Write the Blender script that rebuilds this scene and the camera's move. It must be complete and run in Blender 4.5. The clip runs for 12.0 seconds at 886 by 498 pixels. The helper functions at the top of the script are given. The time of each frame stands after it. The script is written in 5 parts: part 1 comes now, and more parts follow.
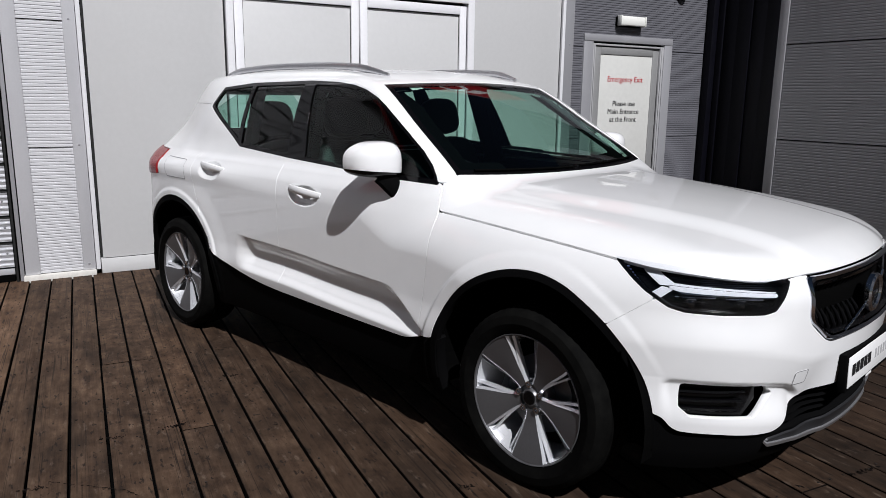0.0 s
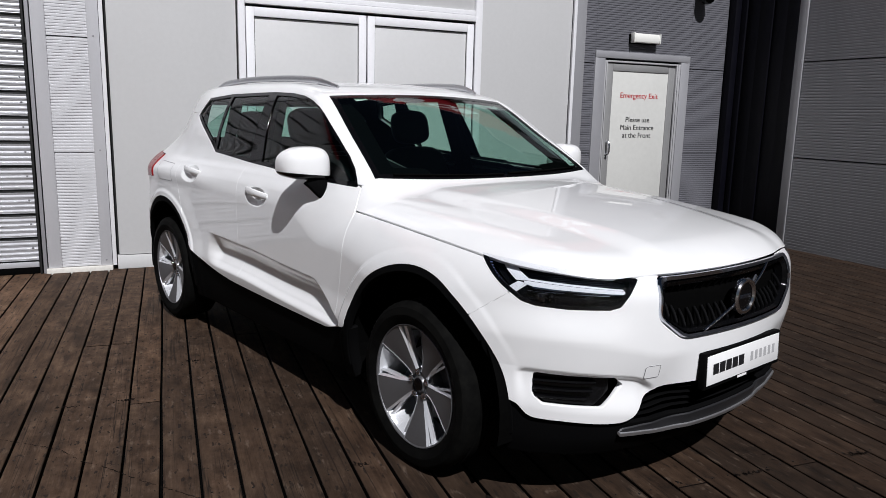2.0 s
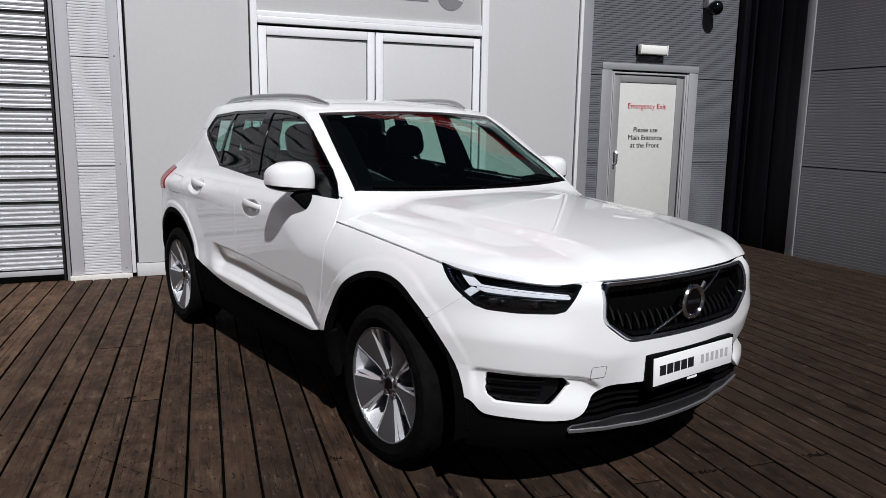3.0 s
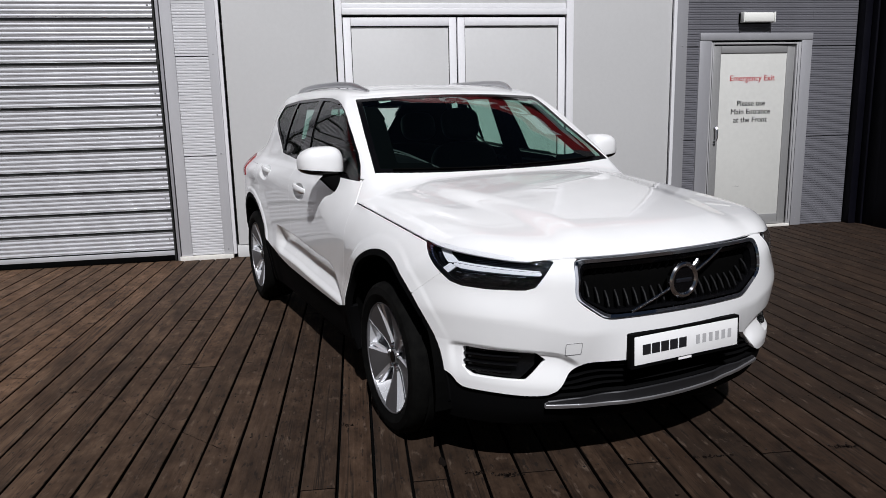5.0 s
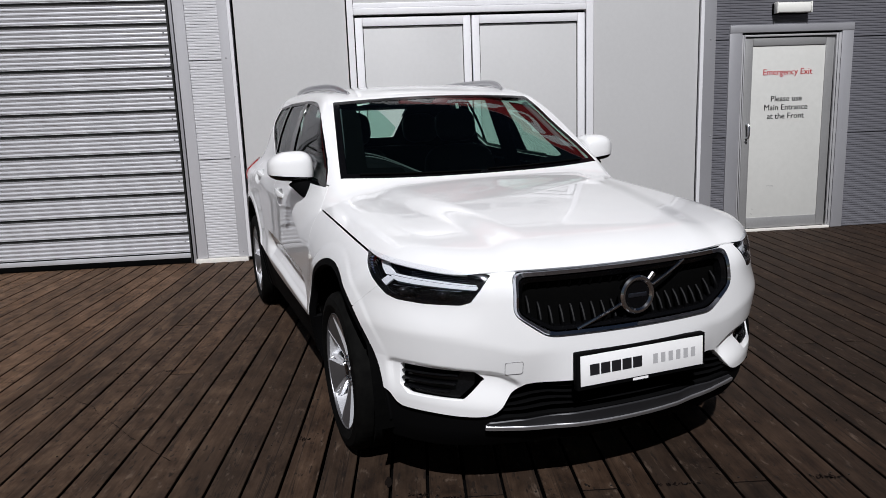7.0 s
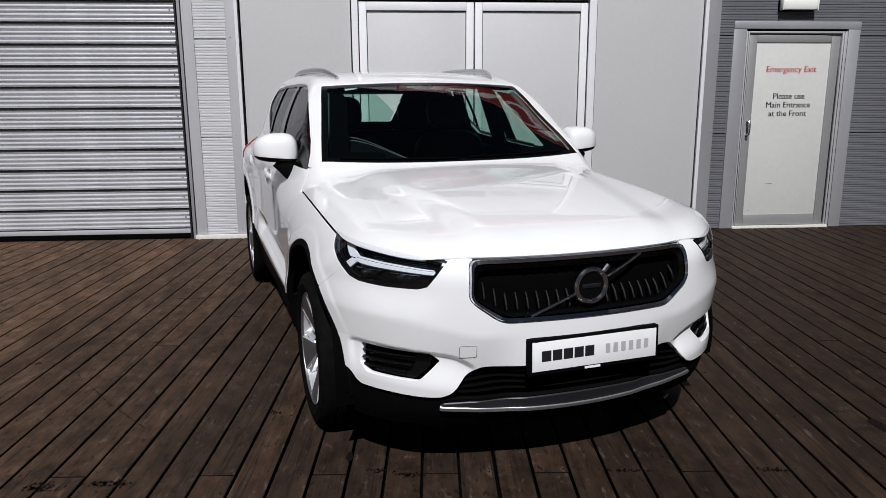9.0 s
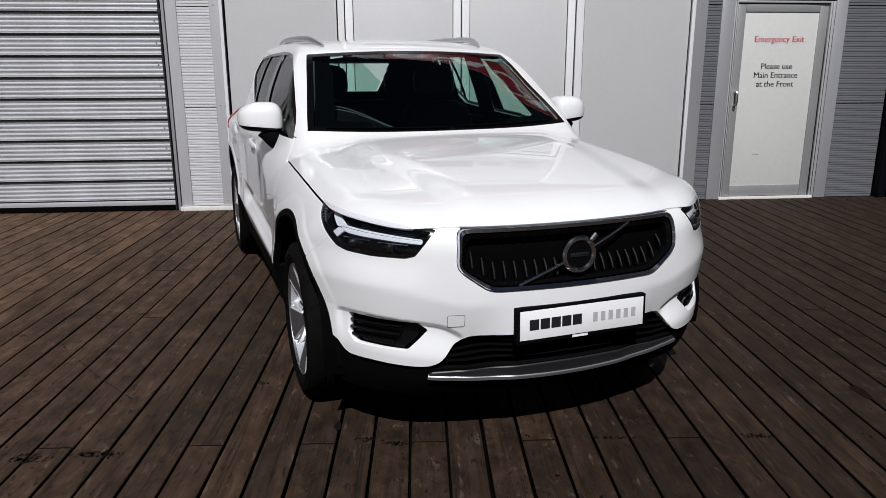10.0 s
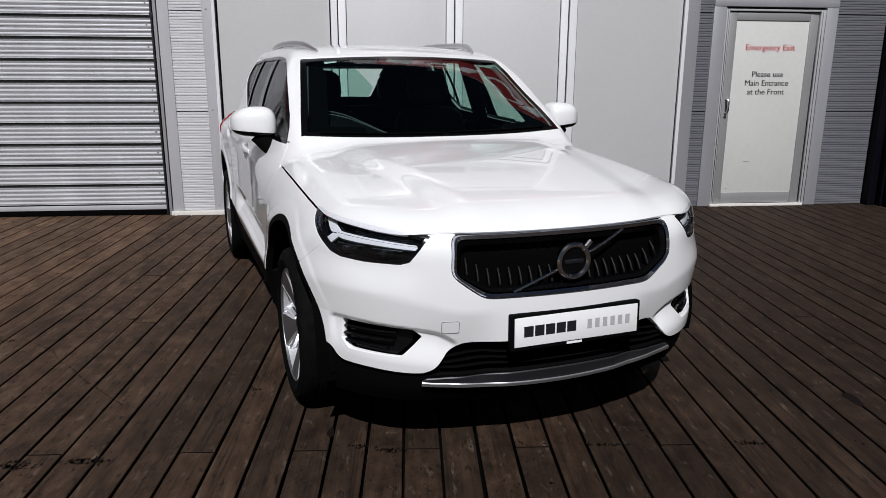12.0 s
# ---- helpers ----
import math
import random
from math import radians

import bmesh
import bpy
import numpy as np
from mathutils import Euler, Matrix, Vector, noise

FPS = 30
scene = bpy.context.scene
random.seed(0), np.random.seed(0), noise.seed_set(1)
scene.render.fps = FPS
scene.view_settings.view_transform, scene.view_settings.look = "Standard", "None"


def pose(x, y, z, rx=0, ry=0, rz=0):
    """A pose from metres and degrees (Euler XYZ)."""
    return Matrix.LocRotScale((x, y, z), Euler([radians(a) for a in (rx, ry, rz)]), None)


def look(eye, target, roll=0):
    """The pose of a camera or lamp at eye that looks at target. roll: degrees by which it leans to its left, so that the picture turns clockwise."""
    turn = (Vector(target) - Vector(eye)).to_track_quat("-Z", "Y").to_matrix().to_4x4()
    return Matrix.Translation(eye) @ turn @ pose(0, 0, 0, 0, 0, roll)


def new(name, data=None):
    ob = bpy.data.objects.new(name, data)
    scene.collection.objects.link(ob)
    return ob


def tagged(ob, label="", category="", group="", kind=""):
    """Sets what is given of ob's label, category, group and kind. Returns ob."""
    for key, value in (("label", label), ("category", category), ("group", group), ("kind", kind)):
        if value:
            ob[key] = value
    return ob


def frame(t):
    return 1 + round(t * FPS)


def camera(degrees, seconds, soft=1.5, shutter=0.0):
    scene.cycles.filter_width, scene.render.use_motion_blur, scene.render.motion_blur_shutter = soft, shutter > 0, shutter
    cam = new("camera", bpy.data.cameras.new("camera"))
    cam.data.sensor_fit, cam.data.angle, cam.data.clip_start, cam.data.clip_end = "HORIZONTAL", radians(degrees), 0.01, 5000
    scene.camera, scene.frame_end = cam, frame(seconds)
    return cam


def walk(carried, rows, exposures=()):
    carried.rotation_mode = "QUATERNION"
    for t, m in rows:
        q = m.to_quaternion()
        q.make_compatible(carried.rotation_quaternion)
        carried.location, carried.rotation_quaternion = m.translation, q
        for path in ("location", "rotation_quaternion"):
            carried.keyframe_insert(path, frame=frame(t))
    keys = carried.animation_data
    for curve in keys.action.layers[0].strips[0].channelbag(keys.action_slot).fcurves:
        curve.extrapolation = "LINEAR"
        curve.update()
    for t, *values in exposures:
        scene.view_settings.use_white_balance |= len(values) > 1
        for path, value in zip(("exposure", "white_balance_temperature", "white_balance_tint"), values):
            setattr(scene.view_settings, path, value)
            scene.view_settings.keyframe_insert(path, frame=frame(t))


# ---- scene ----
cam = camera(62.5, 12.0, soft=0.6)
PATH = [
    (0, (0.017, 0.193, 1.423), (1.007, 1.883, 1.017), 0.8),
    (0.5, (0.13, -0.023, 1.425), (1.032, 1.72, 1.038), 0.7),
    (1, (0.221, -0.082, 1.408), (1.064, 1.695, 1.048), 1.1),
    (1.5, (0.379, -0.177, 1.391), (1.139, 1.642, 1.052), 1.4),
    (2, (0.494, -0.33, 1.406), (1.32, 1.455, 1.04), 1.4),
    (2.5, (0.607, -0.533, 1.421), (1.454, 1.243, 1.064), 1.7),
    (3, (0.668, -0.615, 1.444), (1.409, 1.21, 1.1), 0.9),
    (3.5, (0.766, -0.64, 1.431), (1.397, 1.23, 1.108), 0.0),
    (3.7, (0.832, -0.655, 1.423), (1.372, 1.244, 1.106), -0.2),
    (5.3, (1.306, -0.927, 1.44), (1.652, 1.003, 1.05), -1.7),
    (5.5, (1.346, -0.941, 1.45), (1.684, 0.992, 1.061), -2.0),
    (6, (1.471, -0.886, 1.442), (1.789, 1.051, 1.056), 0.1),
    (6.5, (1.594, -0.797, 1.439), (1.886, 1.143, 1.053), -1.0),
    (6.7, (1.636, -0.789, 1.438), (1.866, 1.16, 1.053), -2.4),
    (8.3, (1.881, -0.938, 1.456), (2.003, 1.017, 1.052), -0.6),
    (8.5, (1.877, -0.923, 1.457), (2.015, 1.029, 1.044), -0.4),
    (9, (1.881, -0.902, 1.456), (2.041, 1.045, 1.031), -0.2),
    (9.5, (1.879, -0.898, 1.449), (2.052, 1.042, 0.995), -0.4),
    (10, (1.88, -0.892, 1.441), (2.073, 1.035, 0.943), -0.1),
    (10.5, (1.876, -0.884, 1.439), (2.078, 1.036, 0.918), 0.4),
    (11, (1.859, -0.89, 1.442), (2.077, 1.033, 0.938), 0.5),
    (11.5, (1.861, -0.886, 1.44), (2.081, 1.041, 0.952), 0.7),
    (12, (1.868, -0.883, 1.442), (2.086, 1.046, 0.958), 0.3),
]
walk(cam, [(t, look(eye, target, roll)) for t, eye, target, roll in PATH],
     exposures=[(0.0, 0.08), (1.5, 0.08), (2.5, -0.02), (6.0, -0.07), (12.0, -0.13)])

# world and sun
SUN_WAY = Vector((-0.085, -0.665, 0.742)).normalized()
world = bpy.data.worlds.new("world")
scene.world = world
world.use_nodes = True
wn = world.node_tree.nodes
sky = wn.new("ShaderNodeTexSky")
sky.sky_type, sky.sun_disc = "NISHITA", False
sky.sun_elevation = math.asin(SUN_WAY.z)
sky.sun_rotation = math.atan2(SUN_WAY.x, SUN_WAY.y)
wn["Background"].inputs["Strength"].default_value = 0.010
world.node_tree.links.new(sky.outputs["Color"], wn["Background"].inputs["Color"])
lamp_data = bpy.data.lights.new("sun", "SUN")
lamp_data.energy, lamp_data.angle, lamp_data.color = 4.6, radians(0.5), (0.985, 0.985, 1.02)
sun = new("sun", lamp_data)
sun.matrix_world = look(SUN_WAY * 30, (0, 0, 0))
scene.view_settings.exposure = 0.0


# materials
class Nodes:
    """Short ways to wire a Principled material."""

    def __init__(self, name):
        self.mat = bpy.data.materials.new(name)
        self.mat.use_nodes = True
        self.tree = self.mat.node_tree
        self.bsdf = self.tree.nodes["Principled BSDF"]
        self.coords = self.node("ShaderNodeTexCoord").outputs["Object"]

    def node(self, kind, **values):
        n = self.tree.nodes.new(kind)
        for key, value in values.items():
            n.inputs[key.replace("_", " ")].default_value = value
        return n

    def link(self, a, b):
        self.tree.links.new(a, b)

    def scaled(self, x, y, z, shift=None):
        m = self.node("ShaderNodeMapping", Scale=(x, y, z))
        self.link(self.coords, m.inputs["Vector"])
        if shift is not None:
            self.link(shift, m.inputs["Location"])
        return m.outputs["Vector"]

    def noise(self, scale, detail=4.0, rough=0.6, at=None):
        n = self.node("ShaderNodeTexNoise", Scale=scale, Detail=detail, Roughness=rough)
        self.link(self.coords if at is None else at, n.inputs["Vector"])
        return n.outputs["Fac"]

    def ramp(self, fac, *stops):
        r = self.node("ShaderNodeValToRGB")
        el = r.color_ramp.elements
        while len(el) < len(stops):
            el.new(0.5)
        for e, (at, c) in zip(el, stops):
            e.position = at
            e.color = (*c, 1) if len(c) == 3 else c
        self.link(fac, r.inputs["Fac"])
        return r.outputs["Color"]

    def mix(self, fac, a, b, blend="MIX"):
        m = self.tree.nodes.new("ShaderNodeMix")
        m.data_type, m.blend_type = "RGBA", blend
        for value, slot in ((fac, m.inputs[0]), (a, m.inputs[6]), (b, m.inputs[7])):
            if hasattr(value, "links"):
                self.link(value, slot)
            elif slot == m.inputs[0]:
                slot.default_value = value
            else:
                slot.default_value = (*value, 1)
        return m.outputs[2]

    def maths(self, op, a, b=0.0):
        m = self.tree.nodes.new("ShaderNodeMath")
        m.operation = op
        for value, slot in ((a, m.inputs[0]), (b, m.inputs[1])):
            if hasattr(value, "links"):
                self.link(value, slot)
            else:
                slot.default_value = value
        return m.outputs[0]

    def bump(self, height, strength=0.3, distance=0.002):
        b = self.node("ShaderNodeBump", Strength=strength, Distance=distance)
        self.link(height, b.inputs["Height"])
        self.link(b.outputs["Normal"], self.bsdf.inputs["Normal"])

    def set(self, **values):
        for key, value in values.items():
            slot = self.bsdf.inputs[key.replace("_", " ")]
            if hasattr(value, "links"):
                self.link(value, slot)
            else:
                slot.default_value = (*value, 1) if isinstance(value, tuple) and len(value) == 3 else value
        return self.mat


def surface(name, colour, rough=0.5, metal=0.0, vary=0.12, grain=60.0, relief=0.1, coat=0.0, patches=1.5, shine=0.5):
    """A plain paint, plastic or metal with faint mottling, dirt at a larger scale and fine relief."""
    n = Nodes(name)
    fine, wide = n.noise(grain, 5.0), n.noise(patches, 3.0)
    both = n.maths("ADD", n.maths("MULTIPLY", fine, 0.5), n.maths("MULTIPLY", wide, 0.5))
    dark = tuple(c * (1 - vary) for c in colour)
    light = tuple(min(1.0, c * (1 + vary * 0.5)) for c in colour)
    n.set(Base_Color=n.ramp(both, (0.35, dark), (0.62, light)), Metallic=metal, Coat_Weight=coat, Coat_Roughness=0.03, Specular_IOR_Level=shine)
    n.set(Roughness=n.maths("ADD", n.maths("MULTIPLY", wide, 0.2), max(0.0, rough - 0.1)))
    if relief:
        n.bump(fine, relief, 0.001)
    return n.mat


def glass(name, tint, gloss=0.02, mirror=0.85):
    """Thin window glass: clear with a tint, and a real reflection that grows at grazing angles."""
    n = Nodes(name)
    clear = n.node("ShaderNodeBsdfTransparent", Color=(*tint, 1))
    shine = n.node("ShaderNodeBsdfGlossy", Color=(1, 1, 1, 1), Roughness=gloss)
    facing = n.node("ShaderNodeLayerWeight", Blend=0.5).outputs["Facing"]
    mixer = n.tree.nodes.new("ShaderNodeMixShader")
    n.link(n.maths("ADD", n.maths("MULTIPLY", n.maths("POWER", facing, 3.2), mirror), 0.053 * mirror), mixer.inputs["Fac"])
    n.link(clear.outputs[0], mixer.inputs[1])
    n.link(shine.outputs[0], mixer.inputs[2])
    n.link(mixer.outputs[0], n.tree.nodes["Material Output"].inputs["Surface"])
    return n.mat


def deck_wood():
    n = Nodes("weathered_decking")
    info = n.node("ShaderNodeObjectInfo")
    rand = info.outputs["Random"]
    shift = n.tree.nodes.new("ShaderNodeCombineXYZ")
    n.link(n.maths("MULTIPLY", rand, 37.0), shift.inputs[0])
    n.link(n.maths("MULTIPLY", rand, 91.0), shift.inputs[1])
    streak = n.noise(1.0, 5.0, 0.6, n.scaled(30, 0.9, 12, shift.outputs[0]))
    blotch = n.noise(1.0, 7.0, 0.70, n.scaled(24, 4.0, 8, shift.outputs[0]))
    fibre = n.noise(1.0, 5.0, 0.7, n.scaled(170, 5, 60, shift.outputs[0]))
    stain = n.noise(1.0, 4.0, 0.6, n.scaled(5, 2.4, 3, shift.outputs[0]))
    spots = n.noise(1.0, 3.0, 0.5, n.scaled(44, 22, 9, shift.outputs[0]))
    crack = n.noise(1.0, 2.0, 0.5, n.scaled(48, 0.8, 9, shift.outputs[0]))
    split = n.noise(1.0, 2.0, 0.5, n.scaled(14, 1.2, 9, shift.outputs[0]))
    smudge = n.noise(1.0, 6.0, 0.65, n.scaled(11, 9, 6, shift.outputs[0]))
    vein = n.noise(1.0, 3.0, 0.6, n.scaled(90, 1.6, 30, shift.outputs[0]))
    mixed = n.maths("ADD", n.maths("ADD", n.maths("MULTIPLY", blotch, 0.28), n.maths("MULTIPLY", smudge, 0.44)), n.maths("ADD", n.maths("MULTIPLY", streak, 0.12), n.maths("ADD", n.maths("MULTIPLY", fibre, 0.10), n.maths("MULTIPLY", vein, 0.06))))
    base = n.ramp(mixed, (0.39, (0.0160, 0.0092, 0.0056)), (0.47, (0.041, 0.0258, 0.0170)), (0.53, (0.060, 0.0395, 0.0272)), (0.61, (0.094, 0.0660, 0.0475)))
    tone = n.ramp(rand, (0.0, (0.78, 0.76, 0.74)), (0.5, (0.99, 0.96, 0.93)), (1.0, (1.22, 1.15, 1.08)))
    col = n.mix(1.0, base, tone, "MULTIPLY")
    # light falloff put into board colour: bright by the shutter, darker across the yard
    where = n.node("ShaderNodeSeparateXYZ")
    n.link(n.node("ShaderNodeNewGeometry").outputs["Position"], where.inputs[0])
    falloff = n.maths("ADD", n.maths("SUBTRACT", n.maths("MULTIPLY", where.outputs[0], 0.13), n.maths("MULTIPLY", where.outputs[1], 0.006)), n.maths("ADD", n.maths("MULTIPLY", stain, 0.35), 0.305))
    col = n.mix(1.0, col, n.ramp(falloff, (0.15, (1.90, 1.76, 1.62)), (0.35, (1.86, 1.73, 1.58)), (0.60, (0.73, 0.68, 0.63)), (0.85, (0.44, 0.40, 0.37))), "MULTIPLY")
    col = n.mix(n.ramp(stain, (0.54, (0, 0, 0)), (0.74, (0.75, 0.75, 0.75))), col, (0.020, 0.0125, 0.0082))
    scuff = n.noise(1.0, 4.0, 0.6, n.scaled(26, 13, 9, shift.outputs[0]))
    col = n.mix(n.ramp(scuff, (0.60, (0, 0, 0)), (0.72, (0.55, 0.55, 0.55))), col, (0.125, 0.092, 0.070))
    col = n.mix(n.ramp(spots, (0.61, (0, 0, 0)), (0.66, (0.85, 0.85, 0.85))), col, (0.010, 0.0064, 0.0045))
    thin = n.maths("MULTIPLY", n.ramp(crack, (0.555, (0, 0, 0)), (0.580, (1, 1, 1)), (0.605, (0, 0, 0))), n.ramp(split, (0.47, (0, 0, 0)), (0.54, (0.9, 0.9, 0.9))))
    col = n.mix(thin, col, (0.007, 0.0045, 0.003))
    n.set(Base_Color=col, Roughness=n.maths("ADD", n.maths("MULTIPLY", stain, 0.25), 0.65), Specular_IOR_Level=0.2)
    n.bump(n.maths("ADD", streak, n.maths("MULTIPLY", fibre, 0.6)), 0.45, 0.0022)
    return n.mat


def galvanised(name, colour, rough=0.42):
    """Coated metal cladding with long faint streaks and a little dirt."""
    n = Nodes(name)
    streak = n.noise(1.0, 4.0, 0.6, n.scaled(2.5, 2.5, 0.5))
    speck = n.noise(90.0, 3.0)
    fac = n.maths("ADD", n.maths("MULTIPLY", streak, 0.7), n.maths("MULTIPLY", speck, 0.3))
    n.set(Base_Color=n.ramp(fac, (0.3, tuple(c * 0.84 for c in colour)), (0.7, colour)), Metallic=0.25, Roughness=n.maths("ADD", n.maths("MULTIPLY", streak, 0.2), rough - 0.1))
    n.bump(streak, 0.06, 0.004)
    return n.mat


def car_paint():
    n = Nodes("white_car_paint")
    dust = n.noise(3.0, 5.0)
    n.set(Base_Color=n.ramp(dust, (0.3, (0.80, 0.805, 0.81)), (0.7, (0.85, 0.85, 0.85))), Roughness=0.30, Coat_Weight=1.0, Coat_Roughness=0.012, Coat_IOR=1.5)
    n.bump(n.noise(2.2, 2.0), 0.02, 0.004)
    return n.mat


def tyre_rubber():
    n = Nodes("tyre_rubber")
    dust = n.noise(14.0, 5.0)
    n.set(Base_Color=n.ramp(dust, (0.4, (0.0018, 0.0018, 0.0018)), (0.75, (0.005, 0.005, 0.0045))), Roughness=0.8, Specular_IOR_Level=0.06)
    n.bump(n.noise(220.0, 2.0), 0.2, 0.001)
    return n.mat


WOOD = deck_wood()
PAINT = car_paint()
RUBBER = tyre_rubber()
BLACK_PLASTIC = surface("black_textured_plastic", (0.0022, 0.0022, 0.0024), 0.8, vary=0.3, grain=400, relief=0.25, shine=0.04)
PIANO_BLACK = Nodes("piano_black_trim").set(Base_Color=(0.003, 0.003, 0.0035), Roughness=0.06, Specular_IOR_Level=0.30)
GLOSS_BLACK = surface("gloss_black_trim", (0.003, 0.003, 0.0035), 0.14, vary=0.2, relief=0.0, shine=0.25)
SATIN_BLACK = surface("satin_black_grille", (0.003, 0.003, 0.0035), 0.45, vary=0.2, relief=0.0, shine=0.05)
# near-black: shade of cavities and gaps put into the colour; also small black parts
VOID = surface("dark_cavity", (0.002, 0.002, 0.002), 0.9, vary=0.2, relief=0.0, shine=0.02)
CHROME = surface("chrome", (0.78, 0.79, 0.82), 0.12, 1.0, vary=0.05, relief=0.0)
# base darkened and blued: the sky's reflection put into the colour
MIRROR_CHROME = Nodes("polished_chrome").set(Base_Color=(0.60, 0.62, 0.68), Metallic=1.0, Roughness=0.05)
SKID_GREY = surface("dark_silver_trim", (0.030, 0.030, 0.033), 0.42, 0.5, vary=0.1, grain=300, relief=0.05)
LAMP_BOWL = surface("smoked_chrome", (0.10, 0.10, 0.11), 0.16, 1.0, vary=0.1, relief=0.0)
ALLOY = surface("silver_alloy", (0.80, 0.81, 0.84), 0.28, 0.6, vary=0.08, grain=200, relief=0.03)
ALLOY_GREY = surface("grey_alloy", (0.17, 0.17, 0.178), 0.42, 0.7, vary=0.1, grain=200, relief=0.03)
SATIN = surface("satin_silver_trim", (0.50, 0.50, 0.52), 0.32, 0.85, vary=0.1, relief=0.03)
TINT = glass("tinted_glass", (0.50, 0.70, 0.63), mirror=0.45)
CLEAR = glass("windscreen_glass", (0.66, 0.83, 0.76), mirror=0.70)
LENS = glass("clear_lamp_lens", (0.92, 0.93, 0.95), mirror=0.4)
RED_LENS = surface("red_lamp_lens", (0.24, 0.010, 0.012), 0.22, vary=0.2, relief=0.0, coat=0.25)
WHITE_LENS = surface("frosted_white_lamp_bar", (0.80, 0.82, 0.85), 0.2, vary=0.04, relief=0.0, coat=0.5)
BLUE_CHROME = surface("dark_reflector", (0.10, 0.11, 0.14), 0.12, 0.9, vary=0.2, relief=0.0)
FIN = surface("blue_tinted_reflector", (0.20, 0.25, 0.46), 0.25, 0.4, vary=0.15, relief=0.0)
SEAT = surface("dark_seat_leather", (0.005, 0.005, 0.005), 0.6, vary=0.3, grain=150, relief=0.2)
DASH = surface("dark_dashboard_plastic", (0.004, 0.004, 0.005), 0.7, vary=0.2, grain=300, relief=0.2, shine=0.1)
PILLAR_TRIM = surface("grey_pillar_trim", (0.09, 0.095, 0.11), 0.7, vary=0.1, grain=200, relief=0.1)
WHITE_PLATE = surface("white_plate", (0.82, 0.82, 0.82), 0.35, vary=0.03, relief=0.0)
BLACK_INK = surface("black_print", (0.012, 0.012, 0.014), 0.4, vary=0.1, relief=0.0)
GREY_INK = surface("grey_print", (0.20, 0.20, 0.21), 0.4, vary=0.1, relief=0.0)
RED_INK = surface("red_print", (0.42, 0.018, 0.022), 0.4, vary=0.1, relief=0.0)
PALE_INK = surface("pale_grey_print", (0.42, 0.42, 0.43), 0.4, vary=0.1, relief=0.0)
NAVY_INK = surface("navy_print", (0.014, 0.016, 0.030), 0.4, vary=0.1, relief=0.0)
PANEL_WHITE = surface("white_composite_panel", (0.54, 0.54, 0.54), 0.34, vary=0.035, grain=25, relief=0.03, patches=0.6)
FRAME_WHITE = surface("white_aluminium_frame", (0.74, 0.74, 0.76), 0.32, vary=0.05, grain=40, relief=0.03)
FLASHING = galvanised("silver_flashing", (0.36, 0.36, 0.38))
FLASHING_PALE = galvanised("pale_silver_flashing", (0.60, 0.60, 0.625), 0.36)
CLADDING = galvanised("silver_ribbed_cladding", (0.66, 0.66, 0.68))
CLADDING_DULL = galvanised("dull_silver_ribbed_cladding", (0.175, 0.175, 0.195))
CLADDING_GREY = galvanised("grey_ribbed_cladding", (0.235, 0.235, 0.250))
SHUTTER = galvanised("silver_shutter_slats", (0.53, 0.535, 0.56), 0.34)
DARK_NAVY = surface("dark_navy_sheet", (0.003, 0.003, 0.006), 0.5, vary=0.3, grain=20, relief=0.1, shine=0.15)
DARK_GAP = surface("black_seal_and_joint_shade", (0.010, 0.010, 0.010), 0.8, vary=0.2, relief=0.0)
DOOR_FRAME = surface("silver_door_frame", (0.46, 0.46, 0.47), 0.38, 0.3, vary=0.06, grain=50, relief=0.03)
DOOR_GREY = surface("grey_aluminium_door_frame", (0.30, 0.30, 0.30), 0.40, 0.3, vary=0.08, grain=50, relief=0.03)
DOOR_PANEL = surface("off_white_door_panel", (0.56, 0.56, 0.535), 0.40, vary=0.05, grain=20, relief=0.03, patches=1.0)
LAMP_WHITE = surface("white_lamp_diffuser", (0.78, 0.78, 0.74), 0.35, vary=0.05, relief=0.0)
SIGN_RED = surface("red_fascia_sign", (0.30, 0.014, 0.020), 0.35, vary=0.08, relief=0.0)
NAIL = surface("rusty_nail_head", (0.020, 0.016, 0.014), 0.7, 0.5, vary=0.3, relief=0.0)
WEAR_AND_SHADE = surface("rotten_wood_and_gap_shade", (0.007, 0.0045, 0.0035), 0.85, vary=0.4, grain=80, relief=0.3, shine=0.1)
EARTH = surface("dark_ground", (0.060, 0.058, 0.055), 0.9, vary=0.3, grain=30, relief=0.4, patches=0.3)
CONCRETE = surface("pale_concrete_sill", (0.62, 0.60, 0.56), 0.8, vary=0.15, grain=40, relief=0.2)


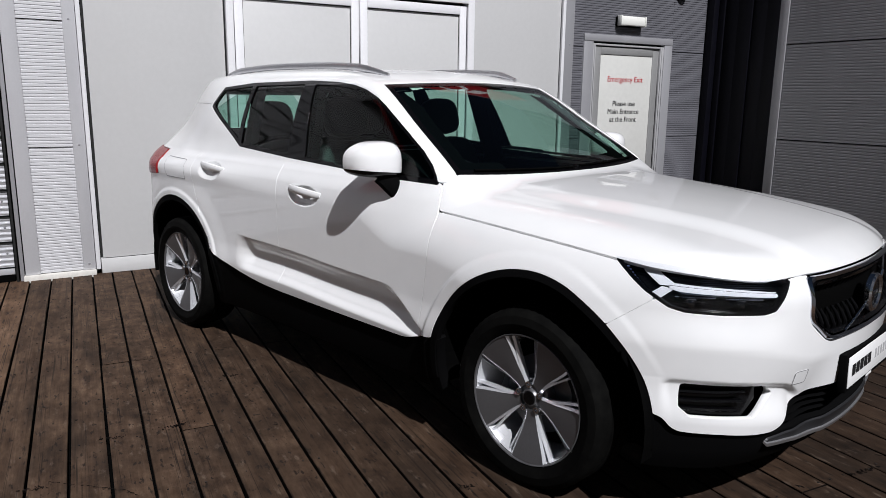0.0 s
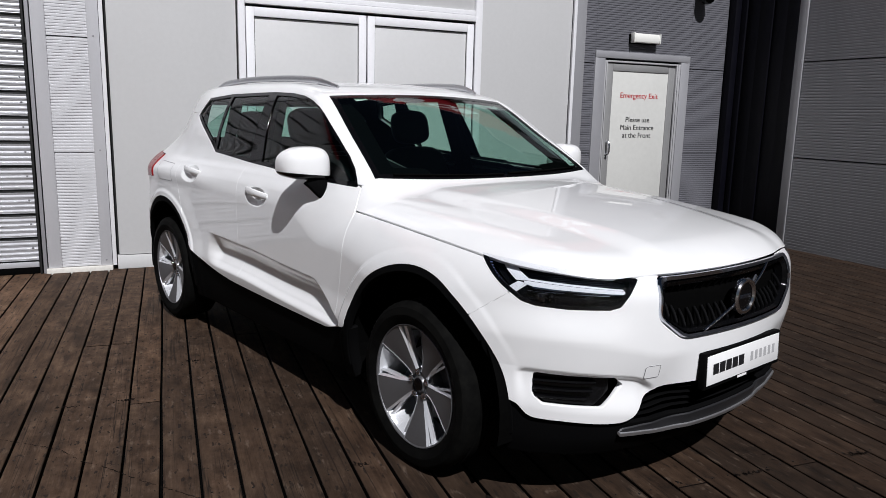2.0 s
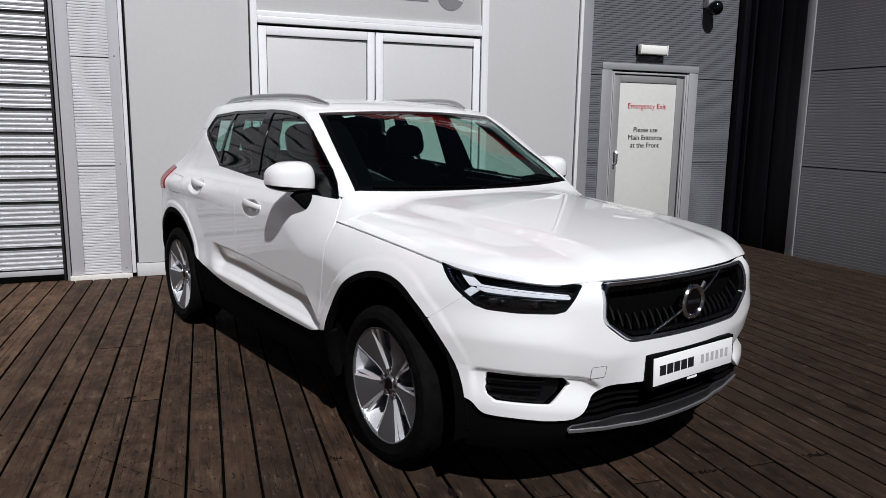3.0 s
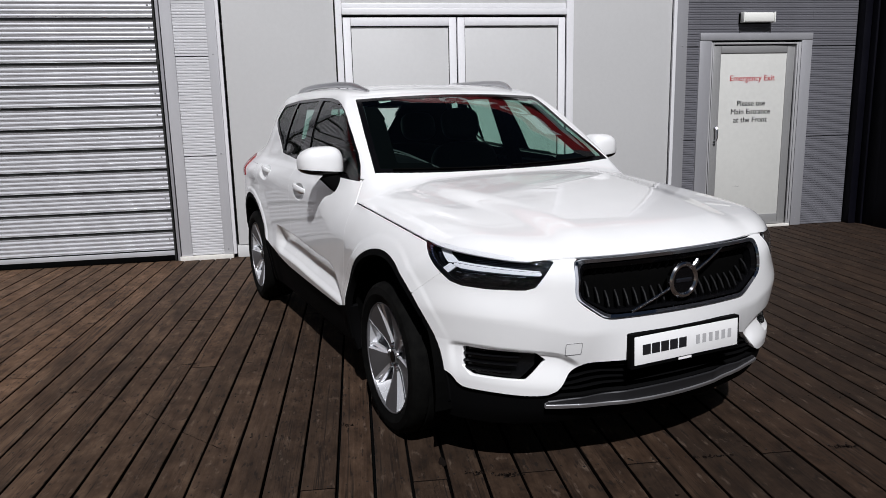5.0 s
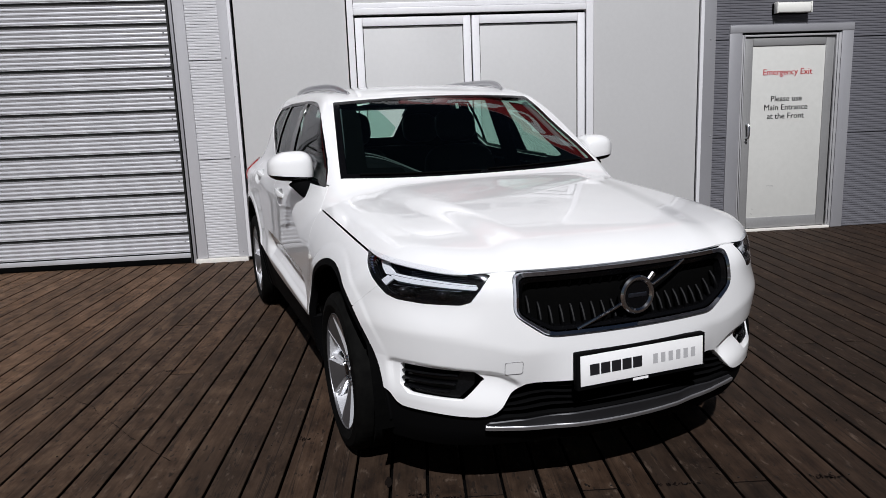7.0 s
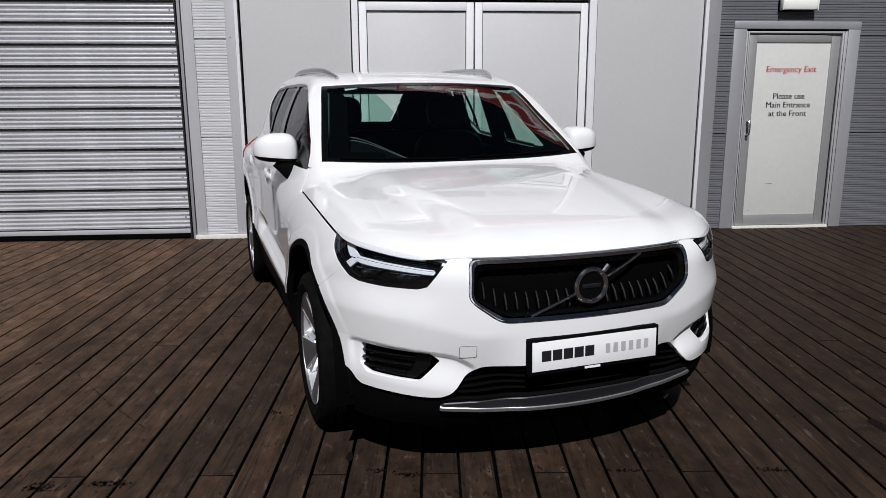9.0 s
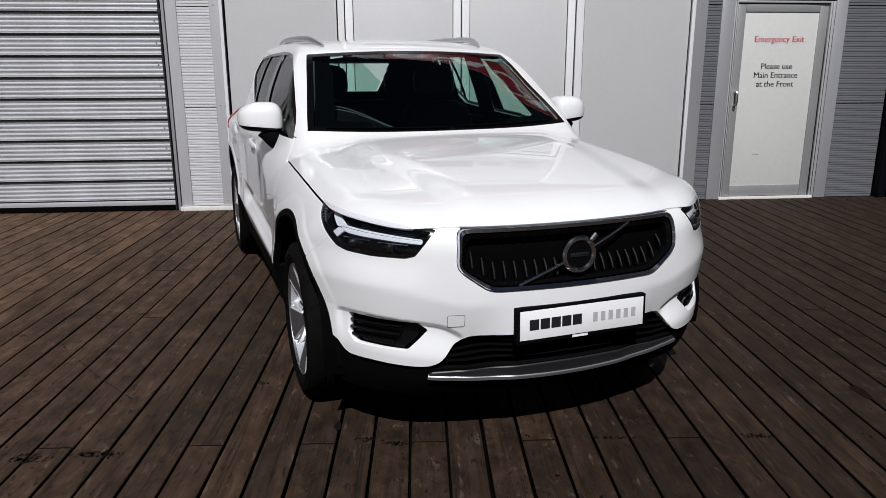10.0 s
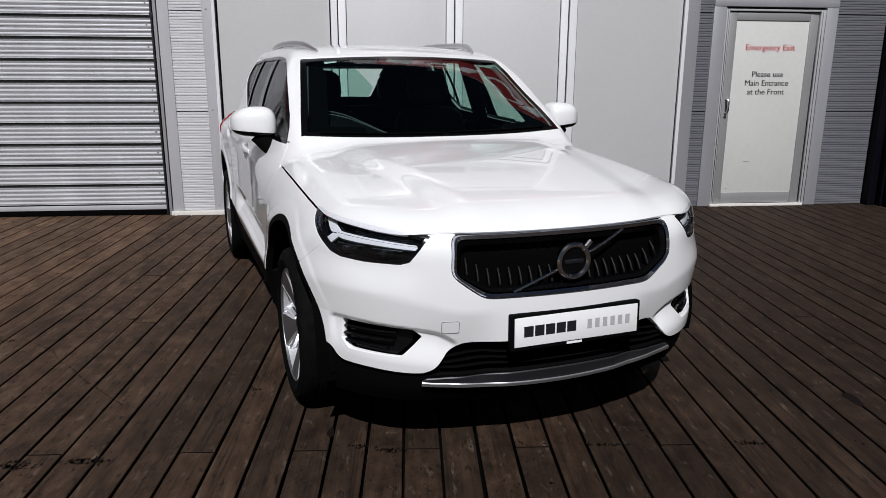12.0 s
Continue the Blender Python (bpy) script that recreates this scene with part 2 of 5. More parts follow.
# shapes
class Shape:
    """Vertices and faces gathered for one mesh."""

    def __init__(self):
        self.v, self.f = [], []

    def add(self, verts, faces):
        k = len(self.v)
        self.v += [tuple(p) for p in verts]
        self.f += [tuple(k + i for i in f) for f in faces]
        return self

    def box(self, x0, y0, z0, x1, y1, z1, c=0.0):
        """A box, its edges chamfered by c."""
        if c <= 0:
            v = [(x, y, z) for x in (x0, x1) for y in (y0, y1) for z in (z0, z1)]
            return self.add(v, [(0, 1, 3, 2), (4, 6, 7, 5), (0, 4, 5, 1), (2, 3, 7, 6), (0, 2, 6, 4), (1, 5, 7, 3)])
        bm = bmesh.new()
        bmesh.ops.create_cube(bm, size=1.0)
        for p in bm.verts:
            p.co = Vector(((x0 + x1) / 2 + p.co.x * (x1 - x0), (y0 + y1) / 2 + p.co.y * (y1 - y0), (z0 + z1) / 2 + p.co.z * (z1 - z0)))
        bmesh.ops.bevel(bm, geom=bm.edges[:], offset=c, segments=2, affect="EDGES", profile=0.5)
        return self.take(bm)

    def take(self, bm):
        bm.verts.index_update()
        self.add([p.co[:] for p in bm.verts], [[p.index for p in f.verts] for f in bm.faces])
        bm.free()
        return self

    def extrude(self, outline, place, depth):
        """A flat outline pushed through depth: place(u, v, d) gives the point."""
        n = len(outline)
        verts = [place(u, v, 0) for u, v in outline] + [place(u, v, depth) for u, v in outline]
        faces = [tuple(range(n))[::-1], tuple(range(n, 2 * n))] + [(i, (i + 1) % n, n + (i + 1) % n, n + i) for i in range(n)]
        return self.add(verts, faces)

    def lathe(self, profile, steps=48, axis="y", centre=(0, 0, 0), closed=False):
        """profile: (radius, along) pairs turned round an axis."""
        k, m = len(profile), steps
        verts = []
        for i in range(m):
            a = 2 * math.pi * i / m
            for r, h in profile:
                c, s = r * math.cos(a), r * math.sin(a)
                p = {"y": (c, h, s), "z": (c, s, h), "x": (h, c, s)}[axis]
                verts.append((p[0] + centre[0], p[1] + centre[1], p[2] + centre[2]))
        faces = []
        for i in range(m):
            for j in range(k if closed else k - 1):
                a, b = i * k + j, i * k + (j + 1) % k
                c, d = ((i + 1) % m) * k + (j + 1) % k, ((i + 1) % m) * k + j
                faces.append((a, b, c, d))
        return self.add(verts, faces)

    def tube(self, path, width, height=None, sides=10, up=(0, 0, 1)):
        """A rounded bar along a path; width and height may be lists."""
        pts = [Vector(p) for p in path]
        rows = []
        for i, p in enumerate(pts):
            t = (pts[min(i + 1, len(pts) - 1)] - pts[max(i - 1, 0)]).normalized()
            side = t.cross(Vector(up)).normalized()
            lift = side.cross(t).normalized()
            w = width[i] if isinstance(width, (list, tuple)) else width
            h = w if height is None else (height[i] if isinstance(height, (list, tuple)) else height)
            rows.append([p + side * (w * math.cos(2 * math.pi * k / sides)) + lift * (h * math.sin(2 * math.pi * k / sides)) for k in range(sides)])
        faces = [(i * sides + k, i * sides + (k + 1) % sides, (i + 1) * sides + (k + 1) % sides, (i + 1) * sides + k) for i in range(len(rows) - 1) for k in range(sides)]
        faces += [tuple(range(sides))[::-1], tuple((len(rows) - 1) * sides + k for k in range(sides))]
        return self.add([q for r in rows for q in r], faces)

    def ball(self, centre, size, power=2.4, rows=16, cols=24):
        """A rounded block: a super-ellipsoid."""
        def bend(c):
            return math.copysign(abs(c) ** (2 / power), c)
        verts = []
        for i in range(rows + 1):
            a = -math.pi / 2 + math.pi * i / rows
            for j in range(cols):
                b = 2 * math.pi * j / cols
                verts.append((centre[0] + size[0] * bend(math.cos(a)) * bend(math.cos(b)), centre[1] + size[1] * bend(math.cos(a)) * bend(math.sin(b)), centre[2] + size[2] * bend(math.sin(a))))
        faces = [(i * cols + j, i * cols + (j + 1) % cols, (i + 1) * cols + (j + 1) % cols, (i + 1) * cols + j) for i in range(rows) for j in range(cols)]
        return self.add(verts, faces)


def make_mesh(name, shape, material, smooth=30.0):
    me = bpy.data.meshes.new(name)
    me.from_pydata(shape.v, [], shape.f)
    me.materials.append(material)
    bm = bmesh.new()
    bm.from_mesh(me)
    bmesh.ops.remove_doubles(bm, verts=bm.verts[:], dist=1e-6)
    bmesh.ops.recalc_face_normals(bm, faces=bm.faces[:])
    if smooth:
        for f in bm.faces:
            f.smooth = True
        for e in bm.edges:
            e.smooth = len(e.link_faces) == 2 and e.calc_face_angle(0) < radians(smooth)
    bm.to_mesh(me)
    bm.free()
    return me


def part(name, shape, material, parent=None, label="", smooth=30.0):
    ob = new(name, shape if isinstance(shape, bpy.types.Mesh) else make_mesh(name, shape, material, smooth))
    if parent is not None:
        ob.parent = parent
    return tagged(ob, label) if label else ob


def thing(name, label, category, kind="", group="", at=None):
    ob = new(name)
    ob.empty_display_size = 0.1
    if at is not None:
        ob.matrix_world = at
    return tagged(ob, label, category, group, kind)


def lettering(text, size, centre, material, name, parent, label=""):
    """Raised lettering on a wall that faces -y."""
    curve = bpy.data.curves.new(name, "FONT")
    curve.body, curve.size, curve.align_x, curve.align_y, curve.extrude = text, size, "CENTER", "CENTER", 0.0006
    curve.resolution_u = 3
    tmp = new("tmp_text", curve)
    me = bpy.data.meshes.new_from_object(tmp.evaluated_get(bpy.context.evaluated_depsgraph_get()))
    bpy.data.objects.remove(tmp)
    bm = bmesh.new()
    bm.from_mesh(me)
    twin = bmesh.ops.duplicate(bm, geom=bm.verts[:] + bm.edges[:] + bm.faces[:])
    bmesh.ops.translate(bm, verts=[v for v in twin["geom"] if isinstance(v, bmesh.types.BMVert)], vec=(size * 0.020, 0, 0.0003))
    bm.to_mesh(me)
    bm.free()
    me.materials.clear()
    me.materials.append(material)
    ob = new(name, me)
    ob.matrix_world = pose(*centre, 90, 0, 0)
    ob.parent = parent
    return tagged(ob, label) if label else ob


# the setting: one ground sheet, the deck's bearers, and the building round the yard
WALL_Y, WALL_TOP, SIDE_X = 6.52, 5.5, 7.43

ground = part("ground", Shape().box(-400, -400, -0.5, 400, 400, -0.13), EARTH, smooth=0)
tagged(ground, "dark ground under and around the timber deck", "ground", kind="structure")


def ribs(x0, x1, z0, z1, pitch=0.0252, depth=0.0045):
    """Horizontal ribs on a sheet that faces -y, as one pressed profile, the back flat."""
    n = max(2, round((z1 - z0) / pitch))
    step = (z1 - z0) / n
    prof = []
    for i in range(n):
        z = z0 + i * step
        prof += [(0.0, z), (0.0, z + 0.60 * step), (depth, z + 0.72 * step), (depth, z + 0.90 * step)]
    prof.append((0.0, z1))
    verts = [(x, y, z) for x in (x0, x1) for y, z in prof]
    k = len(prof)
    faces = [(j, j + 1, k + j + 1, k + j) for j in range(k - 1)]
    return Shape().add(verts, faces)


# back wall: the solid core stands behind its claddings; the doors are set before it
wall_back = part("wall_back", Shape().box(-9.0, WALL_Y + 0.06, -0.13, SIDE_X + 0.35, WALL_Y + 0.36, WALL_TOP), DARK_GAP, smooth=0)
tagged(wall_back, "building wall of silver cladding and white panels", "wall", kind="structure")


def wall_piece(name, x0, x1, z0, z1, material, proud=0.0, thick=0.06, c=0.003, parent=wall_back, label=""):
    return part(name, Shape().box(x0, WALL_Y - proud, z0, x1, WALL_Y - proud + thick, z1, c), material, parent, label)


def clad_column(x0, x1, joints, material, name="cladding_panel"):
    for z0, z1 in zip(joints[:-1], joints[1:]):
        sh = ribs(x0, x1, z0 + 0.004, z1 - 0.004)
        sh.v = [(x, y + WALL_Y, z) for x, y, z in sh.v]
        sh.box(x0, WALL_Y + 0.0055, z0 + 0.004, x1, WALL_Y + 0.05, z1 - 0.004)
        part(name, sh, material, wall_back, smooth=0)


# column between the shutter and the white panels
wall_piece("flashing", 0.005, 0.108, 0.04, WALL_TOP, FLASHING_PALE, 0.012)
clad_column(0.108, 0.408, [0.04, 1.012, 1.945, 2.88, 3.82, 4.9, WALL_TOP], CLADDING)
wall_piece("flashing", 0.408, 0.498, 0.04, WALL_TOP, FLASHING_PALE, 0.012)
wall_piece("corner_profile", 0.501, 0.533, 0.04, WALL_TOP, FRAME_WHITE, 0.028, 0.09)
wall_piece("concrete_sill", -0.01, 0.50, -0.02, 0.038, CONCRETE, 0.035, 0.09, 0.006, label="pale concrete sill")
# right of the white panels, round the emergency door
wall_piece("corner_profile", 5.136, 5.172, 0.0, WALL_TOP, FRAME_WHITE, 0.028, 0.09)
wall_piece("flashing", 5.175, 5.305, 0.0, WALL_TOP, FLASHING, 0.012)
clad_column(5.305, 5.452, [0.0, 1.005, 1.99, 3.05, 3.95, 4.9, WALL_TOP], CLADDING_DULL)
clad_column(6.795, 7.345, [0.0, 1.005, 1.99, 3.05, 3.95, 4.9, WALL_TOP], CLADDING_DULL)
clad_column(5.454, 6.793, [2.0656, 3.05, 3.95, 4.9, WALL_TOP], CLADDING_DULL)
wall_piece("door_surround", 5.452, 5.585, 0.0, 2.05, FLASHING, 0.016)
wall_piece("door_surround", 6.668, 6.795, 0.0, 2.05, FLASHING, 0.016)
wall_piece("door_surround", 5.452, 6.795, 2.053, 2.126, FLASHING, 0.020)

# white composite panels and the framed double doors
wall_piece("white_panel", 0.556, 1.598, 0.124, WALL_TOP, PANEL_WHITE, 0.004)
wall_piece("white_panel", 4.036, 5.124, 0.124, WALL_TOP, PANEL_WHITE, 0.004)
wall_piece("base_trim", 0.54, 1.60, 0.0, 0.118, PANEL_WHITE, 0.014)
wall_piece("base_trim", 4.03, 5.13, 0.0, 0.118, PANEL_WHITE, 0.014)
wall_piece("upper_panel", 1.735, 3.888, 3.62, WALL_TOP, PANEL_WHITE, 0.004)


def screw_heads(spots):
    for x, z in spots:
        part("screw_head", Shape().lathe([(0.0, -0.004), (0.006, -0.004), (0.008, -0.001), (0.008, 0.004)], 8, "y", (x, WALL_Y - 0.013, z)), FLASHING, wall_back)


screw_heads([(0.452, 1.03), (0.452, 1.96), (0.452, 2.90), (0.452, 0.09), (5.28, 1.03), (5.51, 1.03), (5.25, 2.0), (6.72, 1.03), (6.72, 0.08)])

double_door = thing("door_1", "white framed double doors with plain white panels, closed", "door", "structure")
for x0, x1 in ((1.612, 1.672), (3.948, 4.022)):
    part("door_jamb", Shape().box(x0, WALL_Y - 0.045, 0.0, x1, WALL_Y + 0.05, 3.6, 0.004), FRAME_WHITE, double_door)
part("transom", Shape().box(1.674, WALL_Y - 0.052, 2.315, 3.946, WALL_Y + 0.05, 2.375, 0.004), FRAME_WHITE, double_door)
part("transom", Shape().box(1.674, WALL_Y - 0.035, 2.379, 3.946, WALL_Y + 0.05, 2.425, 0.004), FRAME_WHITE, double_door)
part("head_frame", Shape().box(1.674, WALL_Y - 0.045, 3.54, 3.946, WALL_Y + 0.05, 3.6, 0.004), FRAME_WHITE, double_door)
for x0, x1 in ((1.682, 2.798), (2.812, 3.936)):
    leaf = part("door_leaf", Shape().box(x0 + 0.06, WALL_Y - 0.006, 0.08, x1 - 0.06, WALL_Y + 0.03, 2.24, 0.003), PANEL_WHITE, double_door)
    for a, b, c, d in ((x0, x0 + 0.072, 0.012, 2.292), (x1 - 0.072, x1, 0.012, 2.292), (x0 + 0.073, x1 - 0.073, 2.212, 2.292), (x0 + 0.073, x1 - 0.073, 0.012, 0.11)):
        part("stile", Shape().box(a, WALL_Y - 0.028, c, b, WALL_Y + 0.035, d, 0.004), FRAME_WHITE, leaf)
    for a, b, c, d in ((x0 + 0.073, x0 + 0.079, 0.112, 2.21), (x1 - 0.079, x1 - 0.073, 0.112, 2.21), (x0 + 0.080, x1 - 0.080, 2.204, 2.210)):
        part("gasket", Shape().box(a, WALL_Y - 0.010, c, b, WALL_Y + 0.02, d), DARK_GAP, leaf, smooth=0)

# company sign over the doors: writing turned into plain bars
sign = thing("wall_sign", "white sign board with dark bars and a grey round emblem", "sign")
part("sign_board", Shape().box(1.676, WALL_Y - 0.012, 2.428, 3.944, WALL_Y + 0.03, 3.538, 0.003), PANEL_WHITE, sign)
for x0, x1, z0, z1, m in ((1.88, 2.30, 2.60, 2.79, NAVY_INK), (2.38, 2.98, 2.60, 2.79, NAVY_INK), (3.05, 3.36, 2.60, 2.74, GREY_INK)):
    part("bar", Shape().box(x0, WALL_Y - 0.016, z0 + 0.02, x1, WALL_Y - 0.011, z1 + 0.02), m, sign, smooth=0)
part("emblem", Shape().lathe([(0.0, -0.003), (0.148, -0.003), (0.148, 0.002)], 40, "y", (3.60, WALL_Y - 0.013, 2.70)), GREY_INK, sign)
for k in (0, 1):
    pts = [(3.60 + 0.135 * (-1 + 2 * i / 12), 2.70 + (0.035 - 0.085 * k) + 0.045 * math.sin(math.pi * i / 12) + 0.02 * (1 - k) * i / 12) for i in range(13)]
    sh = Shape()
    sh.add([(x, WALL_Y - 0.0175, z + d * (0.010 + 0.016 * math.sin(math.pi * i / 12))) for i, (x, z) in enumerate(pts) for d in (-1, 1)], [(2 * i, 2 * i + 1, 2 * i + 3, 2 * i + 2) for i in range(12)])
    part("emblem_band", sh, PANEL_WHITE, sign, smooth=0)

# emergency door
exit_door = thing("door_2", "grey framed emergency exit door with white panel, closed", "door", "structure")
for x0, x1, z0, z1 in ((5.588, 5.604, 0.0, 2.030), (5.610, 5.622, 0.0, 2.030), (6.612, 6.630, 0.0, 2.030), (6.637, 6.665, 0.0, 2.030), (5.624, 6.610, 2.010, 2.030)):
    part("door_frame", Shape().box(x0, WALL_Y - 0.012, z0, x1, WALL_Y + 0.055, z1, 0.003), DOOR_FRAME, exit_door)
part("threshold", Shape().box(5.59, WALL_Y - 0.03, -0.01, 6.65, WALL_Y + 0.05, 0.022, 0.004), CONCRETE, exit_door)
exit_leaf = part("door_leaf", Shape().box(5.712, WALL_Y + 0.014, 0.137, 6.512, WALL_Y + 0.04, 1.925, 0.002), DOOR_PANEL, exit_door, "off-white door panel")
for x0, x1, z0, z1 in ((5.632, 5.716, 0.028, 2.008), (6.508, 6.600, 0.028, 2.008), (5.717, 6.507, 1.920, 2.008), (5.717, 6.507, 0.028, 0.142)):
    part("stile", Shape().box(x0, WALL_Y + 0.004, z0, x1, WALL_Y + 0.046, z1 - (0.010 if z1 > 2 else 0.0), 0.004), DOOR_GREY, exit_leaf)
lettering("Emergency Exit", 0.0865, (6.105, WALL_Y + 0.0125, 1.652), RED_INK, "lettering", exit_leaf, "red lettering")
for row, text in enumerate(("Please use", "Main Entrance", "at the Front")):
    lettering(text, 0.084, (6.105, WALL_Y + 0.0125, 1.382 - 0.089 * row), BLACK_INK, "lettering", exit_leaf, "black lettering")
pull = Shape().tube([(5.674, WALL_Y + 0.004, 0.99), (5.674, WALL_Y - 0.045, 0.995), (5.674, WALL_Y - 0.058, 1.02), (5.674, WALL_Y - 0.058, 1.10), (5.674, WALL_Y - 0.045, 1.125), (5.674, WALL_Y + 0.004, 1.13)], 0.011, None, 8, (1, 0, 0))
part("door_handle", pull, CHROME, exit_leaf)
part("lock_cylinder", Shape().lathe([(0.0, -0.006), (0.013, -0.006), (0.014, 0.004)], 16, "y", (5.674, WALL_Y + 0.004, 0.955)), CHROME, exit_leaf)
part("closer_arm", Shape().extrude([(6.28, 2.006), (6.60, 2.006), (6.60, 1.988)], lambda u, v, d: (u, WALL_Y - 0.002 + d, v), 0.03), DARK_GAP, exit_leaf, smooth=0)
for dx, dz, w in ((5.935, 0.475, 0.075), (5.765, 0.185, 0.018), (5.775, 0.235, 0.014)):
    part("scuff", Shape().add([(dx, WALL_Y + 0.0132, dz), (dx + w, WALL_Y + 0.0132, dz - 0.006), (dx + w, WALL_Y + 0.0132, dz), (dx, WALL_Y + 0.0132, dz + 0.004)], [(0, 1, 2, 3)]), GREY_INK, exit_leaf, smooth=0)

# bulkhead lamp and camera over the emergency door
bulkhead = thing("bulkhead_lamp", "white oblong bulkhead emergency lamp on the cladding", "lamp")
part("base_plate", Shape().box(5.895, WALL_Y - 0.03, 2.222, 6.262, WALL_Y + 0.002, 2.330, 0.006), BLACK_PLASTIC, bulkhead)
part("diffuser", Shape().box(5.912, WALL_Y - 0.092, 2.232, 6.266, WALL_Y - 0.028, 2.334, 0.020), LAMP_WHITE, bulkhead)
for x0 in (5.900, 6.262):
    part("end_cap", Shape().box(x0, WALL_Y - 0.095, 2.228, x0 + 0.014, WALL_Y - 0.026, 2.338, 0.005), LAMP_WHITE, bulkhead)
cctv = thing("dome_camera", "small dark dome camera mounted on the wall", "camera")
part("mount", Shape().box(6.80, WALL_Y - 0.10, 2.80, 6.95, WALL_Y + 0.002, 2.93, 0.01), FLASHING, cctv)
part("dome", Shape().ball((6.875, WALL_Y - 0.13, 2.79), (0.085, 0.085, 0.085), 2.0), GLOSS_BLACK, cctv)

# red fascia sign high on the same wall, seen in the car's glass
fascia = thing("fascia_sign", "red fascia sign with white bars high on the wall", "sign")
for x0, x1, m in ((-4.6, -1.2, SIGN_RED), (0.55, 2.30, PANEL_WHITE), (2.31, 6.2, SIGN_RED)):
    part("sign_board", Shape().box(x0, WALL_Y - 0.22, 3.95, x1, WALL_Y - 0.03, 5.25, 0.01), m, fascia)
for x0, x1 in ((0.75, 1.15), (1.25, 1.65), (1.75, 2.15)):
    part("bar", Shape().box(x0, WALL_Y - 0.235, 4.35, x1, WALL_Y - 0.219, 4.95, 0.004), NAVY_INK, fascia)
for x0 in (2.45, 3.75, 5.05):
    part("bar", Shape().box(x0, WALL_Y - 0.235, 4.35, x0 + 0.42, WALL_Y - 0.219, 4.95, 0.004), WHITE_PLATE, fascia)
for x0 in (3.40, 4.70):
    part("ring", Shape().lathe([(0.19, -0.008), (0.30, -0.008), (0.30, 0.008), (0.19, 0.008)], 40, "y", (x0, WALL_Y - 0.227, 4.65), True), WHITE_PLATE, fascia)

# roller shutter
shutter = thing("door_3", "silver corrugated roller shutter door, closed", "shutter", "structure")
SLAT_H = 0.1985
prof = [(0.034, 0.0), (0.034, 0.010), (0.0, 0.018)]
for k in range(4):
    z = 0.022 + 0.0405 * k
    prof += [(0.001, z), (-0.003, z + 0.005), (-0.003, z + 0.013), (0.005, z + 0.019), (0.007, z + 0.026), (0.003, z + 0.034)]
prof += [(0.0, 0.184), (0.034, 0.188), (0.034, SLAT_H)]
slat_shape = Shape().add([(x, y, z) for x in (-5.2, -0.062) for y, z in prof], [(j, j + 1, len(prof) + j + 1, len(prof) + j) for j in range(len(prof) - 1)])
slat_mesh = make_mesh("slat", slat_shape, SHUTTER, 0)
for k in range(20):
    ob = part("slat", slat_mesh, SHUTTER, shutter)
    ob.location = (0, WALL_Y + 0.0, 0.098 + k * SLAT_H)
# black strip added in each slat joint, standing in for its shadow
joint_mesh = make_mesh("slat_joint", Shape().box(-5.2, 0.016, -0.015, -0.062, 0.030, 0.008), DARK_GAP, 0)
for k in range(20):
    part("slat_joint", joint_mesh, None, shutter).location = (0, WALL_Y, 0.098 + k * SLAT_H)
rivet = make_mesh("rivet", Shape().lathe([(0.0, -0.006), (0.006, -0.005), (0.008, 0.0), (0.008, 0.01)], 10, "y"), GREY_INK)
for k in range(20):
    ob = part("rivet", rivet, GREY_INK, shutter)
    ob.location = (-0.10, WALL_Y - 0.001, 0.098 + (k + 0.62) * SLAT_H)
part("bottom_rail", Shape().box(-5.2, WALL_Y + 0.002, 0.055, -0.062, WALL_Y + 0.03, 0.100, 0.004), SHUTTER, shutter)
part("bottom_seal", Shape().box(-5.2, WALL_Y + 0.006, -0.02, -0.062, WALL_Y + 0.035, 0.056, 0.01), VOID, shutter)
part("guide_rail", Shape().box(-0.056, WALL_Y - 0.028, 0.0, -0.040, WALL_Y + 0.055, 4.1, 0.003), DARK_GAP, shutter)
part("guide_rail", Shape().box(-0.030, WALL_Y - 0.024, 0.0, -0.002, WALL_Y + 0.055, 4.1, 0.003), FLASHING, shutter)
part("guide_rail", Shape().box(-5.28, WALL_Y - 0.024, 0.0, -5.204, WALL_Y + 0.055, 4.1, 0.003), FLASHING, shutter)
part("latch", Shape().box(-0.060, WALL_Y - 0.034, 1.87, -0.028, WALL_Y - 0.024, 1.92, 0.002), DARK_GAP, shutter)
wall_piece("flashing", -9.0, 0.003, 4.1, 4.3, FLASHING, 0.012)
clad_column(-9.0, 0.003, [4.3, 5.1, WALL_TOP], CLADDING)
clad_column(-9.0, -5.29, [0.0, 1.01, 2.0, 3.0, 4.1], CLADDING)
part("coping", Shape().box(-9.0, WALL_Y - 0.03, WALL_TOP + 0.002, SIDE_X + 0.3, WALL_Y + 0.38, WALL_TOP + 0.06, 0.004), FLASHING, wall_back)

